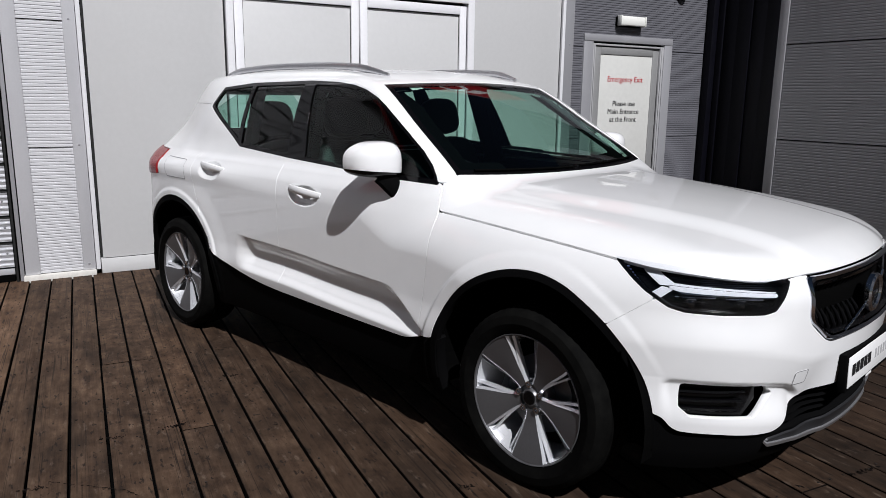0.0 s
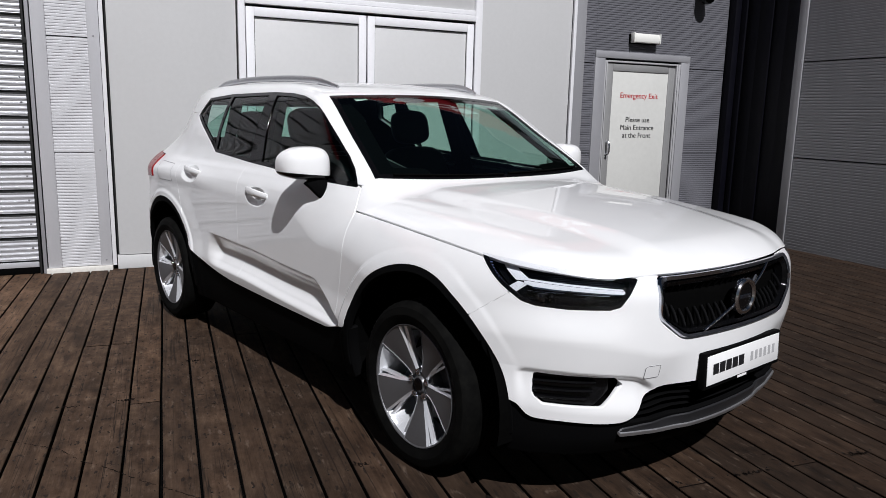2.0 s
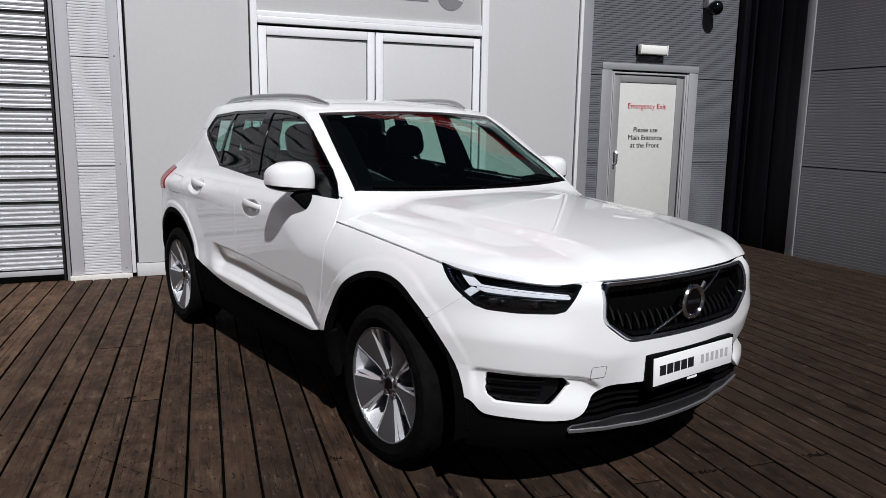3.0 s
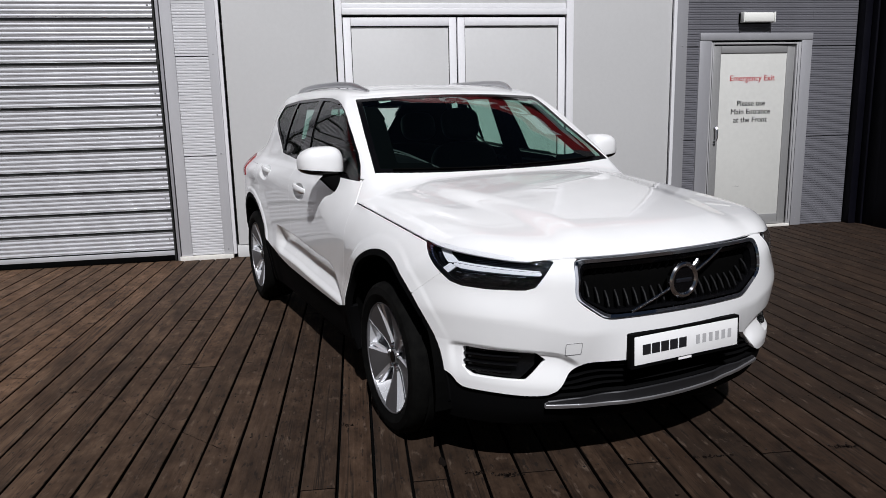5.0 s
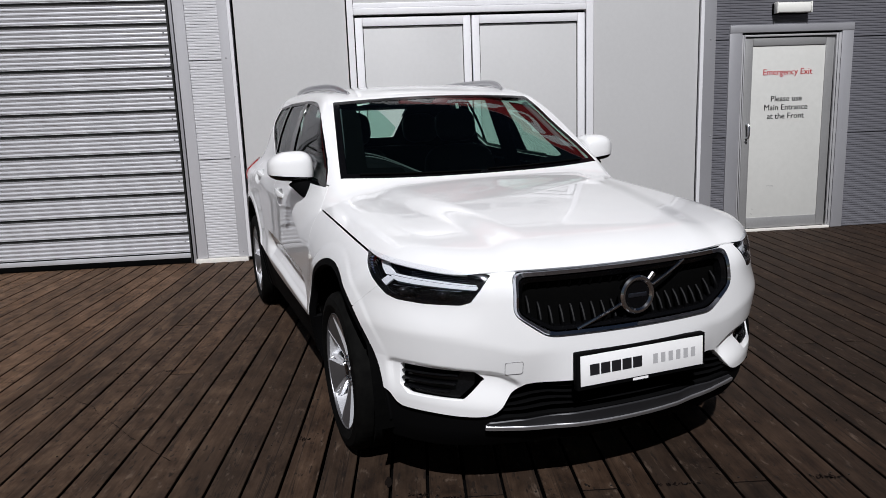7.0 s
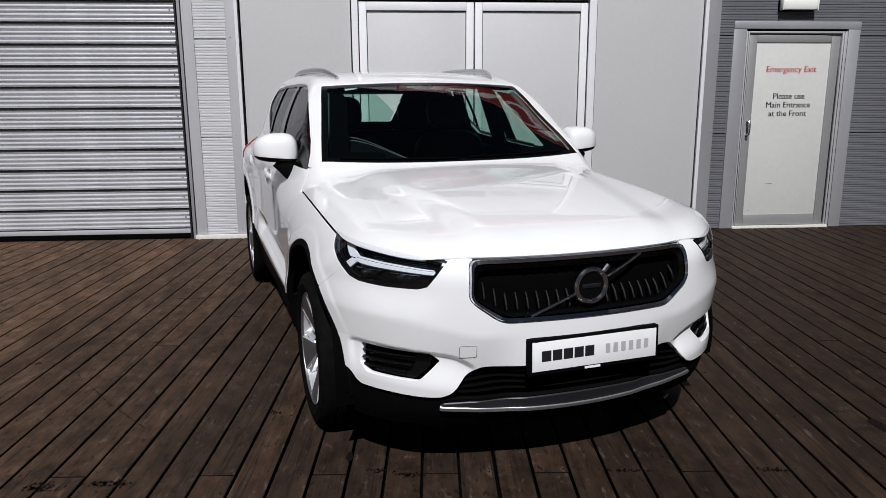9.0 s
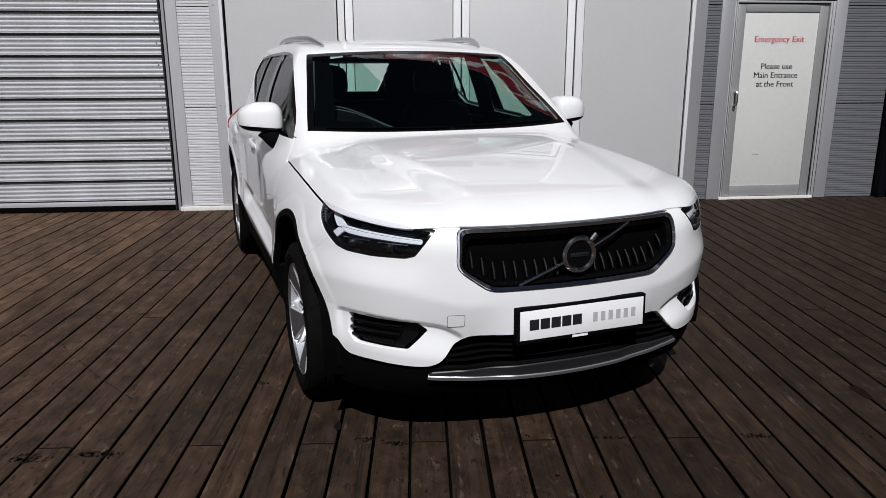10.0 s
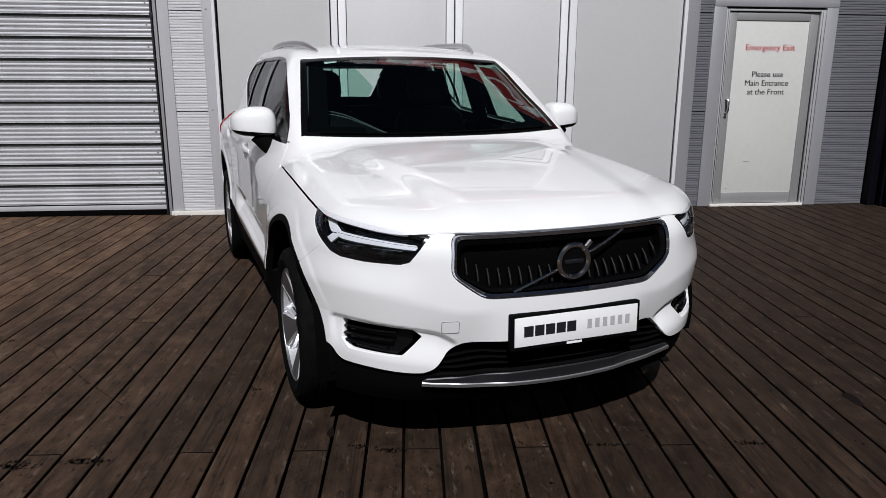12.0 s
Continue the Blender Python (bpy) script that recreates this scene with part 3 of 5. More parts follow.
# side wall: grey ribbed panels, and the dark recess between it and the back wall
wall_side = part("wall_side", Shape().box(SIDE_X + 0.06, -9.0, -0.13, SIDE_X + 0.34, 5.56, WALL_TOP), DARK_GAP, smooth=0)
tagged(wall_side, "side wall of dark grey ribbed metal panels", "wall", kind="structure")
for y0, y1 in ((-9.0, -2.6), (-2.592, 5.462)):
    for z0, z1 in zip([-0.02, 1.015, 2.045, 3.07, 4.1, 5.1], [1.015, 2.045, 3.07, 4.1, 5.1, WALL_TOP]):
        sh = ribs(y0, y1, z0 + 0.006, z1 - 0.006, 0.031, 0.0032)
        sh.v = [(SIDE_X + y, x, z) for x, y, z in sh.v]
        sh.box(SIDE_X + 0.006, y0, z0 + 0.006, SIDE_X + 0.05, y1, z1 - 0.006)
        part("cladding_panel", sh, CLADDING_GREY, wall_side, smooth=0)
part("corner_flashing", Shape().box(SIDE_X - 0.014, 5.468, -0.02, SIDE_X + 0.30, 5.575, WALL_TOP, 0.004), FLASHING, wall_side)
for z in (1.03, 2.06, 0.05):
    part("screw_head", Shape().lathe([(0.0, -0.006), (0.008, -0.005), (0.010, 0.0)], 8, "x", (SIDE_X - 0.013, 5.485, z)), FLASHING, wall_side)
recess = thing("dark_partition", "black navy sheeted partition closing the gap between walls", "partition", "structure")
for k in range(5):
    y0 = 5.578 + k * 0.192
    part("sheet", Shape().box(SIDE_X + 0.02 + 0.02 * (k % 2), y0, -0.02, SIDE_X + 0.10, y0 + 0.189, WALL_TOP, 0.006), DARK_NAVY, recess)
part("post", Shape().box(SIDE_X - 0.075, WALL_Y - 0.10, -0.02, SIDE_X + 0.015, WALL_Y + 0.05, WALL_TOP, 0.006), DARK_NAVY, recess)


# the car: one smooth skin, from which each panel is cut with its gaps
def smooth_curve(knots):
    """A C1 curve through (place, value) knots, without overshoot."""
    xs = np.array([k[0] for k in knots], float)
    ys = np.array([k[1] for k in knots], float)
    order = np.argsort(xs)
    xs, ys = xs[order], ys[order]
    h = np.diff(xs)
    d = np.diff(ys) / h
    m = np.zeros(len(xs))
    m[0], m[-1] = d[0], d[-1]
    for i in range(1, len(xs) - 1):
        if d[i - 1] * d[i] > 0:
            w1, w2 = 2 * h[i] + h[i - 1], h[i] + 2 * h[i - 1]
            m[i] = (w1 + w2) / (w1 / d[i - 1] + w2 / d[i])

    def value(x):
        x = np.asarray(x, float)
        i = np.clip(np.searchsorted(xs, x) - 1, 0, len(h) - 1)
        t = (x - xs[i]) / h[i]
        inside = ((2 * t**3 - 3 * t**2 + 1) * ys[i] + (t**3 - 2 * t**2 + t) * h[i] * m[i]
                  + (-2 * t**3 + 3 * t**2) * ys[i + 1] + (t**3 - t**2) * h[i] * m[i + 1])
        low, high = ys[0] + m[0] * (x - xs[0]), ys[-1] + m[-1] * (x - xs[-1])
        return np.where(x < xs[0], low, np.where(x > xs[-1], high, inside))

    table = np.linspace(xs[0] - 3.0, xs[-1] + 3.0, 24001)
    filled = value(table)
    return lambda x: np.interp(x, table, filled)


def smooth_max(a, b, k):
    h = np.maximum(k - np.abs(a - b), 0) / k
    return np.maximum(a, b) + h * h * k / 4


def ramp(x, a, b):
    t = np.clip((x - a) / (b - a), 0, 1)
    return t * t * (3 - 2 * t)


# The car's own axes: x ahead from the front axle, y to the left, z up from the ground.
WHEELBASE, WHEEL_Z, ARCH_Z = 2.702, 0.342, 0.352
plan_half = smooth_curve([(0.8, 0.86), (0.45, 0.905), (0.0, 0.928), (-0.55, 0.912), (-1.5, 0.912), (-2.2, 0.915), (-2.7, 0.928), (-3.1, 0.905), (-3.45, 0.86), (-3.7, 0.80)])
section = smooth_curve([(0.10, -0.10), (0.25, -0.04), (0.40, -0.012), (0.50, 0.0), (0.62, -0.010), (0.80, -0.012), (0.93, -0.014), (1.0, -0.028), (1.06, -0.066),
                        (1.10, -0.098), (1.30, -0.172), (1.46, -0.250), (1.54, -0.315), (1.62, -0.41)])
scoop = smooth_curve([(-0.10, 0.0), (0.0, 0.0), (0.008, 0.004), (0.040, 0.022), (0.080, 0.040), (0.105, 0.043), (0.150, 0.024), (0.190, 0.0), (0.30, 0.0)])
scoop_top = smooth_curve([(-2.2, 0.690), (-1.85, 0.676), (-1.513, 0.670), (-1.10, 0.650), (-0.74, 0.637), (-0.4, 0.62)])
bumper_crease = smooth_curve([(0.0, 0.600), (0.40, 0.600), (0.45, 0.606), (0.53, 0.628), (0.66, 0.653), (0.76, 0.662), (0.95, 0.668)])
pocket_top = smooth_curve([(0.36, 0.440), (0.44, 0.493), (0.50, 0.526), (0.56, 0.538), (0.72, 0.553), (0.80, 0.557), (0.95, 0.557)])
HANDLES = ((-1.365, 0.974), (-2.285, 1.022))
ARCH_X = 0.015
hood_line = smooth_curve([(0.95, 0.78), (0.86, 0.885), (0.78, 0.935), (0.60, 0.985), (0.25, 1.035), (-0.15, 1.070), (-0.55, 1.095), (-1.0, 1.10), (-3.0, 1.12), (-3.7, 1.05)])
cabin_line = smooth_curve([(-0.20, 0.968), (-0.38, 1.085), (-0.70, 1.296), (-0.98, 1.468), (-1.12, 1.525), (-1.35, 1.563), (-1.70, 1.580), (-2.0, 1.582), (-2.6, 1.562), (-3.15, 1.505), (-3.30, 1.40), (-3.52, 1.08)])
front_line = smooth_curve([(0.10, -0.22), (0.20, -0.10), (0.30, -0.035), (0.42, -0.012), (0.60, 0.0), (0.78, -0.006), (0.90, -0.035), (1.0, -0.12)])


def body_gap(p):
    """Below zero inside the car's outer skin, above zero outside it."""
    x, y, z = p[..., 0], np.abs(p[..., 1]), p[..., 2]
    arches = 0.0
    for ax, grow in ((ARCH_X, 0.024), (-WHEELBASE, 0.0)):
        r = np.hypot(x - ax, z - ARCH_Z) - grow
        arches = arches + (0.014 if grow else 0.008) * (1 - ramp(r, 0.496, 0.522)) + 0.006 * (1 - ramp(r, 0.53, 0.66))
    # the doors' hollow: a sharp upper crease, a slanting front end
    drop = scoop_top(x) - z
    door = ramp(x, -2.02, -1.86) * ramp(-0.735 + 1.62 * drop - x, 0.0, 0.060)
    cups = 0.0
    for hx, hz in HANDLES:
        q = ((x - hx + 0.008) / 0.122) ** 2 + ((z - hz + 0.022) / 0.050) ** 2
        cups = cups + 0.024 * np.clip(1 - q, 0, 1)
    half = plan_half(x) + section(z) + np.where(z < 0.9, arches, 0) - scoop(drop) * door - cups
    haunch = 0.012 * np.exp(-((z - 0.985) / 0.045) ** 2) * (1 - ramp(x, -2.3, -1.7))
    side = y - half - haunch + 0.15 * ramp(-x, 2.45, 3.30) * ramp(z, 0.98, 1.30)
    edge = ramp(y, 0.45 - 0.13 * ramp(x, -0.4, 0.7), 0.63 - 0.16 * ramp(x, -0.4, 0.7))
    hood = hood_line(x) - 0.045 * (y / 0.85) ** 2 - 0.15 * (np.maximum(y - 0.6, 0) / 0.3) ** 3 - 0.016 * edge
    bow = 0.09 * (y / 0.7) ** 2 + 12.0 * np.maximum(y - 0.70, 0) ** 2
    cabin = cabin_line(x + bow * ramp(x, -1.8, -0.9)) - 0.028 * (y / 0.6) ** 2 * (1 - ramp(x, -1.0, -0.5))
    top = z - smooth_max(hood, cabin, 0.03)
    nose = x - (0.868 - 0.27 * y**2 - 3.0 * np.maximum(y - 0.45, 0) ** 3 + front_line(z))
    # below a crease the bumper leans in to a sharp step over the side intakes, then comes out again to its lower lip
    fall, under = bumper_crease(y) - z, pocket_top(y) - z
    lean = 0.20 * np.minimum(smooth_max(fall, 0.0, 0.016), bumper_crease(y) - pocket_top(y)) * ramp(y, 0.22, 0.40)
    step = 0.020 * ramp(under, -0.004, 0.022) * ramp(y, 0.40, 0.46) * (1 - ramp(y, 0.800, 0.830))
    nose = nose + (lean + step) * (1 - 0.8 * ramp(under, 0.02, 0.15)) * (1 - ramp(y, 0.86, 0.92))
    nose = nose + 0.030 * ramp(y, 0.50, 0.76) * ramp(z, 0.66, 0.78)
    tail = (-3.56 + 0.50 * y**2 + 0.05 * np.maximum(0.75 - z, 0) + 1.05 * np.maximum(z - 1.05, 0)) - x
    cabin_edge = ramp(z, 1.04, 1.14)
    gap = smooth_max(side, top, 0.09 - 0.060 * cabin_edge)
    gap = smooth_max(gap, nose, 0.10)
    return smooth_max(gap, tail, 0.12)


def cast(start, way, far=3.0):
    """The first crossing of the skin from inside, along rays."""
    lo, hi = np.zeros(start.shape[:-1]), np.full(start.shape[:-1], far)
    for _ in range(19):
        mid = (lo + hi) / 2
        inside = body_gap(start + mid[..., None] * way) < 0
        lo, hi = np.where(inside, mid, lo), np.where(inside, hi, mid)
    return start + lo[..., None] * way


def skin_normal(p):
    e = 1e-3
    g = np.stack([body_gap(p + np.array(d)) - body_gap(p - np.array(d)) for d in ((e, 0, 0), (0, e, 0), (0, 0, e))], -1)
    return g / np.maximum(np.linalg.norm(g, axis=-1, keepdims=True), 1e-9)


def rays_side(s, x, z):
    return np.stack([x, 0 * x, z], -1), np.stack([0 * x, 0 * x + s, 0 * x], -1)


def rays_top(x, a):
    return np.stack([x, 0 * x, 0 * x + 0.70], -1), np.stack([0 * x, np.cos(a), np.sin(a)], -1)


def rays_nose(a, z):
    return np.stack([0 * a + 0.25, 0 * a, z], -1), np.stack([np.cos(a), np.sin(a), 0 * a], -1)


def rays_tail(a, z):
    return np.stack([0 * a - 3.0, 0 * a, z], -1), np.stack([-np.cos(a), np.sin(a), 0 * a], -1)


def poly_gap(pts, u, v, round_by=0.0):
    """Signed distance to a polygon, above zero inside; round_by rounds its corners."""
    pts = np.array(pts, float)
    best, inside = np.full(np.shape(u), 1e9), np.zeros(np.shape(u), bool)
    for a, b in zip(pts, np.roll(pts, -1, 0)):
        e = b - a
        t = np.clip(((u - a[0]) * e[0] + (v - a[1]) * e[1]) / max(e @ e, 1e-12), 0, 1)
        best = np.minimum(best, np.hypot(u - a[0] - t * e[0], v - a[1] - t * e[1]))
        if abs(e[1]) > 1e-12:
            inside ^= ((a[1] > v) != (b[1] > v)) & (u < e[0] * (v - a[1]) / e[1] + a[0])
    return np.where(inside, best, -best) + round_by


def sheet(name, rays, us, vs, keep, material, parent, depth=0.014, lift=0.0, label="", fold=True):
    """A panel of the skin: the rays over the grid us x vs, cut where keep(points, u, v) falls below zero, its rim folded in by depth."""
    u, v = np.meshgrid(us, vs, indexing="ij")
    p = cast(*rays(u, v))
    n = skin_normal(p)
    p = p + n * lift
    g = keep(p, u, v)
    nu, nv = u.shape
    verts, norms = list(p.reshape(-1, 3)), list(n.reshape(-1, 3))
    gf = g.reshape(-1)
    cut, faces, rim = {}, [], []

    def between(a, b):
        key = (min(a, b), max(a, b))
        if key not in cut:
            t = gf[key[0]] / (gf[key[0]] - gf[key[1]])
            cut[key] = len(verts)
            verts.append(verts[key[0]] * (1 - t) + verts[key[1]] * t)
            norms.append(norms[key[0]] * (1 - t) + norms[key[1]] * t)
        return cut[key]

    for i in range(nu - 1):
        for j in range(nv - 1):
            q = (i * nv + j, (i + 1) * nv + j, (i + 1) * nv + j + 1, i * nv + j + 1)
            k = [gf[a] > 0 for a in q]
            if all(k):
                faces.append(q)
            elif any(k):
                for tri in ((q[0], q[1], q[2]), (q[0], q[2], q[3])):
                    out, marks = [], []
                    for a, b in zip(tri, tri[1:] + tri[:1]):
                        if gf[a] > 0:
                            out.append(a)
                        if (gf[a] > 0) != (gf[b] > 0):
                            out.append(between(a, b))
                            marks.append(out[-1])
                    if len(out) > 2:
                        faces.append(tuple(out))
                    if len(marks) == 2:
                        rim.append(tuple(marks))
    used = sorted({a for f in faces for a in f})
    index = {a: i for i, a in enumerate(used)}
    v2, n2 = [verts[a] for a in used], [norms[a] / np.linalg.norm(norms[a]) for a in used]
    f2 = [tuple(index[a] for a in f) for f in faces]
    a, b, c = (v2[k] for k in f2[len(f2) // 2][:3])
    if np.dot(np.cross(b - a, c - a), n2[f2[len(f2) // 2][0]]) < 0:
        f2 = [f[::-1] for f in f2]
    if fold:
        count = {}
        for f in f2:
            for x, y in zip(f, f[1:] + f[:1]):
                key = (min(x, y), max(x, y))
                count[key] = None if key in count else (x, y)
        for edge in [e for e in count.values() if e]:
            x, y = edge
            k = len(v2)
            wall = np.cross(v2[y] - v2[x], n2[x])
            wall = wall / max(np.linalg.norm(wall), 1e-9)
            soft = 0.0016
            for w in (x, y):
                v2.append(v2[w] - n2[w] * soft + wall * soft * 0.6)
                n2.append((wall + n2[w]) / 1.414)
            for w in (x, y):
                v2.append(v2[w] - n2[w] * depth)
                n2.append(wall)
            f2 += [(y, x, k, k + 1), (k + 1, k, k + 2, k + 3)]
    me = bpy.data.meshes.new(name)
    me.from_pydata([tuple(map(float, q)) for q in v2], [], f2)
    me.materials.append(material)
    for f in me.polygons:
        f.use_smooth = True
    me.normals_split_custom_set_from_vertices([tuple(map(float, q)) for q in n2])
    ob = new(name, me)
    ob.parent = parent
    return tagged(ob, label) if label else ob


def span(a, b, step):
    return np.linspace(a, b, max(3, int(abs(b - a) / step) + 1))


car = thing("car", "white compact SUV parked on the timber deck", "car")
CAR_HEAD = -75.3
h_way = Vector((math.cos(radians(CAR_HEAD)), math.sin(radians(CAR_HEAD)), 0))
CAR_AT = Vector((2.629, 1.588, 0.0)) - 0.875 * h_way
car.matrix_world = pose(CAR_AT.x, CAR_AT.y, 0, 0, 0, CAR_HEAD)

GAP = 0.0022
ARCH_R = 0.455
DLO = [(-0.565, 1.073), (-1.10, 1.092), (-1.62, 1.112), (-2.13, 1.142), (-2.560, 1.356), (-2.490, 1.466), (-2.20, 1.492), (-1.65, 1.502), (-1.42, 1.494), (-1.28, 1.480), (-1.17, 1.457), (-1.07, 1.424), (-0.997, 1.388), (-0.907, 1.334), (-0.80, 1.268), (-0.695, 1.202), (-0.625, 1.148), (-0.582, 1.102)]
FRONT_DOOR = [(-0.545, 1.074), (-0.510, 0.95), (-0.508, 0.80), (-0.530, 0.55), (-0.56, 0.38), (-1.600, 0.38), (-1.588, 0.62), (-1.612, 0.95), (-1.650, 1.16), (-0.72, 1.16)]
REAR_DOOR = [(-1.650, 1.16), (-1.612, 0.95), (-1.588, 0.62), (-1.600, 0.38), (-2.20, 0.38), (-2.27, 0.56), (-2.40, 0.76), (-2.465, 0.90), (-2.500, 1.00), (-2.515, 1.055), (-2.44, 1.16)]
GRILLE = [(-0.446, 0.876), (0.450, 0.876), (0.460, 0.735), (0.345, 0.650), (-0.342, 0.650), (-0.456, 0.735)]
INTAKE = [(0.776, 0.533), (0.580, 0.523), (0.550, 0.500), (0.622, 0.435), (0.768, 0.438), (0.783, 0.465)]


def rounded(pts, step, passes):
    """The outline at even steps, its corners rounded."""
    out = []
    for (a, b), (c, d) in zip(pts, pts[1:] + pts[:1]):
        n = max(2, round(math.hypot(c - a, d - b) / step))
        out += [(a + (c - a) * i / n, b + (d - b) * i / n) for i in range(n)]
    q = np.array(out)
    for _ in range(passes):
        q = 0.5 * q + 0.25 * (np.roll(q, 1, 0) + np.roll(q, -1, 0))
    return [tuple(map(float, r)) for r in q]


GRILLE_RIM = rounded(GRILLE, 0.015, 4)
HEADLAMP = [(1.510, 0.922), (1.436, 0.884), (1.358, 0.835), (1.268, 0.788), (1.210, 0.776), (1.080, 0.771), (0.910, 0.774), (0.868, 0.784), (0.830, 0.825), (0.797, 0.871), (0.920, 0.885), (1.090, 0.900), (1.315, 0.916)]
TAIL_LAMP = [(-2.970, 1.085), (-3.45, 1.100), (-3.45, 0.90), (-2.930, 0.935)]
REAR_WINDOW = [(-0.40, 1.19), (0.40, 1.19), (0.45, 1.44), (-0.45, 1.44)]
FLAP = [(-2.850, 1.036), (-2.610, 1.031), (-2.570, 0.945), (-2.790, 0.945)]
HL_U = 0.66
hood_edge = smooth_curve([(-0.75, 0.985), (-0.50, 0.973), (-0.10, 0.946), (0.284, 0.915), (0.55, 0.889), (0.70, 0.872), (0.78, 0.868)])
sill_edge = smooth_curve([(-3.6, 0.50), (-2.95, 0.50), (-2.35, 0.58), (-2.20, 0.520), (-1.60, 0.440), (-0.66, 0.430), (-0.50, 0.470), (-0.30, 0.50)])
bumper_low = smooth_curve([(-0.1, 0.482), (0.0, 0.482), (0.36, 0.480), (0.402, 0.476), (0.442, 0.452), (0.519, 0.376), (0.55, 0.367), (0.576, 0.366), (0.72, 0.375), (0.785, 0.379), (0.80, 0.388), (0.825, 0.425), (0.849, 0.438), (0.95, 0.445)])


def cowl_x(y):
    return -0.40 - 0.112 * (np.abs(y) / 0.7) ** 2


WINDSCREEN = [(float(cowl_x(y)), y) for y in np.linspace(-0.719, 0.719, 15)] + [(-0.603, 0.703), (-0.700, 0.684), (-0.907, 0.642), (-1.00, 0.624)] + [(-1.058 - 0.074 * (y / 0.596) ** 2, y) for y in np.linspace(0.596, -0.596, 11)] + [(-1.00, -0.624), (-0.907, -0.642), (-0.700, -0.684), (-0.603, -0.703)]


def arch_gap(p, r=ARCH_R):
    """Above zero outside both wheel arches."""
    a = np.hypot(p[..., 0] - ARCH_X, p[..., 2] - ARCH_Z) - (r + 0.026)
    b = np.hypot(p[..., 0] + WHEELBASE, (p[..., 2] - ARCH_Z) * 0.985) - (r + 0.012)
    return np.minimum(a, b)


def lamp_gap(p, grow=0.0):
    a = np.arctan2(np.abs(p[..., 1]), p[..., 0] - 0.25) * HL_U
    return poly_gap([(q[0] * HL_U, q[1]) for q in HEADLAMP], a, p[..., 2]) + grow


def under_hood(p):
    """Above zero below the bonnet's shut line."""
    y = np.abs(p[..., 1])
    return hood_edge(p[..., 0]) + 0.012 * (1 - ramp(y, 0.47, 0.62)) * ramp(p[..., 0], 0.5, 0.7) - p[..., 2]


def low(*parts):
    out = parts[0]
    for q in parts[1:]:
        out = np.minimum(out, q)
    return out


def bumper_front(p):
    """Above zero ahead of the seam between wing and bumper."""
    return p[..., 0] - (0.335 + 1.30 * (p[..., 2] - 0.712))


def dlo_gap(p, grow=0.0):
    return poly_gap(DLO, p[..., 0], p[..., 2], 0.0) + grow


# bonnet, roof with pillars, glass
sheet("bonnet", rays_top, span(-0.68, 0.90, 0.009), span(radians(12), radians(168), 0.009),
      lambda p, u, v: low(-under_hood(p) - 0.0036, np.maximum(p[..., 0] - cowl_x(p[..., 1]), low(np.abs(p[..., 1]) - 0.721, 1.0825 - p[..., 2])), np.where(np.abs(p[..., 1]) > 0.70, low(-poly_gap(FRONT_DOOR, p[..., 0], p[..., 2]) - GAP, -dlo_gap(p, 0.002)), 1)), PAINT, car, 0.02)
sheet("roof", rays_top, span(-3.50, -0.42, 0.0115), span(radians(18), radians(162), 0.012),
      lambda p, u, v: low(-poly_gap(WINDSCREEN, p[..., 0], p[..., 1]), np.where((np.abs(p[..., 1]) > 0.5) | (p[..., 0] > -2.7), -dlo_gap(p), 1),
                          p[..., 2] - np.where(p[..., 0] < -2.58, 1.372, 1.085), p[..., 0] + 3.34, np.maximum(cowl_x(p[..., 1]) - 0.002 - p[..., 0], np.abs(p[..., 1]) - 0.723), np.where(p[..., 0] < -2.95, -poly_gap(REAR_WINDOW, p[..., 1], p[..., 2]), 1)), PAINT, car, 0.02, label="white roof with pillars")
sheet("windscreen", rays_top, span(-1.22, -0.36, 0.022), span(radians(20), radians(160), 0.022),
      lambda p, u, v: poly_gap(WINDSCREEN, p[..., 0], p[..., 1]) + 0.004, CLEAR, car, 0.004, -0.006)
sheet("windscreen_border", rays_top, span(-1.22, -0.36, 0.010), span(radians(20), radians(160), 0.010),
      lambda p, u, v: low(poly_gap(WINDSCREEN, p[..., 0], p[..., 1]) + 0.004, 0.034 - poly_gap(WINDSCREEN, p[..., 0], p[..., 1])), GLOSS_BLACK, car, 0.004, -0.0045, fold=False)
sheet("rear_window", rays_tail, span(radians(-60), radians(60), 0.03), span(1.02, 1.46, 0.02),
      lambda p, u, v: poly_gap(REAR_WINDOW, p[..., 1], p[..., 2]), TINT, car, 0.004, -0.004)
sheet("tailgate", rays_tail, span(radians(-75), radians(75), 0.03), span(0.40, 1.372, 0.02),
      lambda p, u, v: low(-poly_gap(REAR_WINDOW, p[..., 1], p[..., 2]), -3.33 - p[..., 0]), PAINT, car, 0.02)

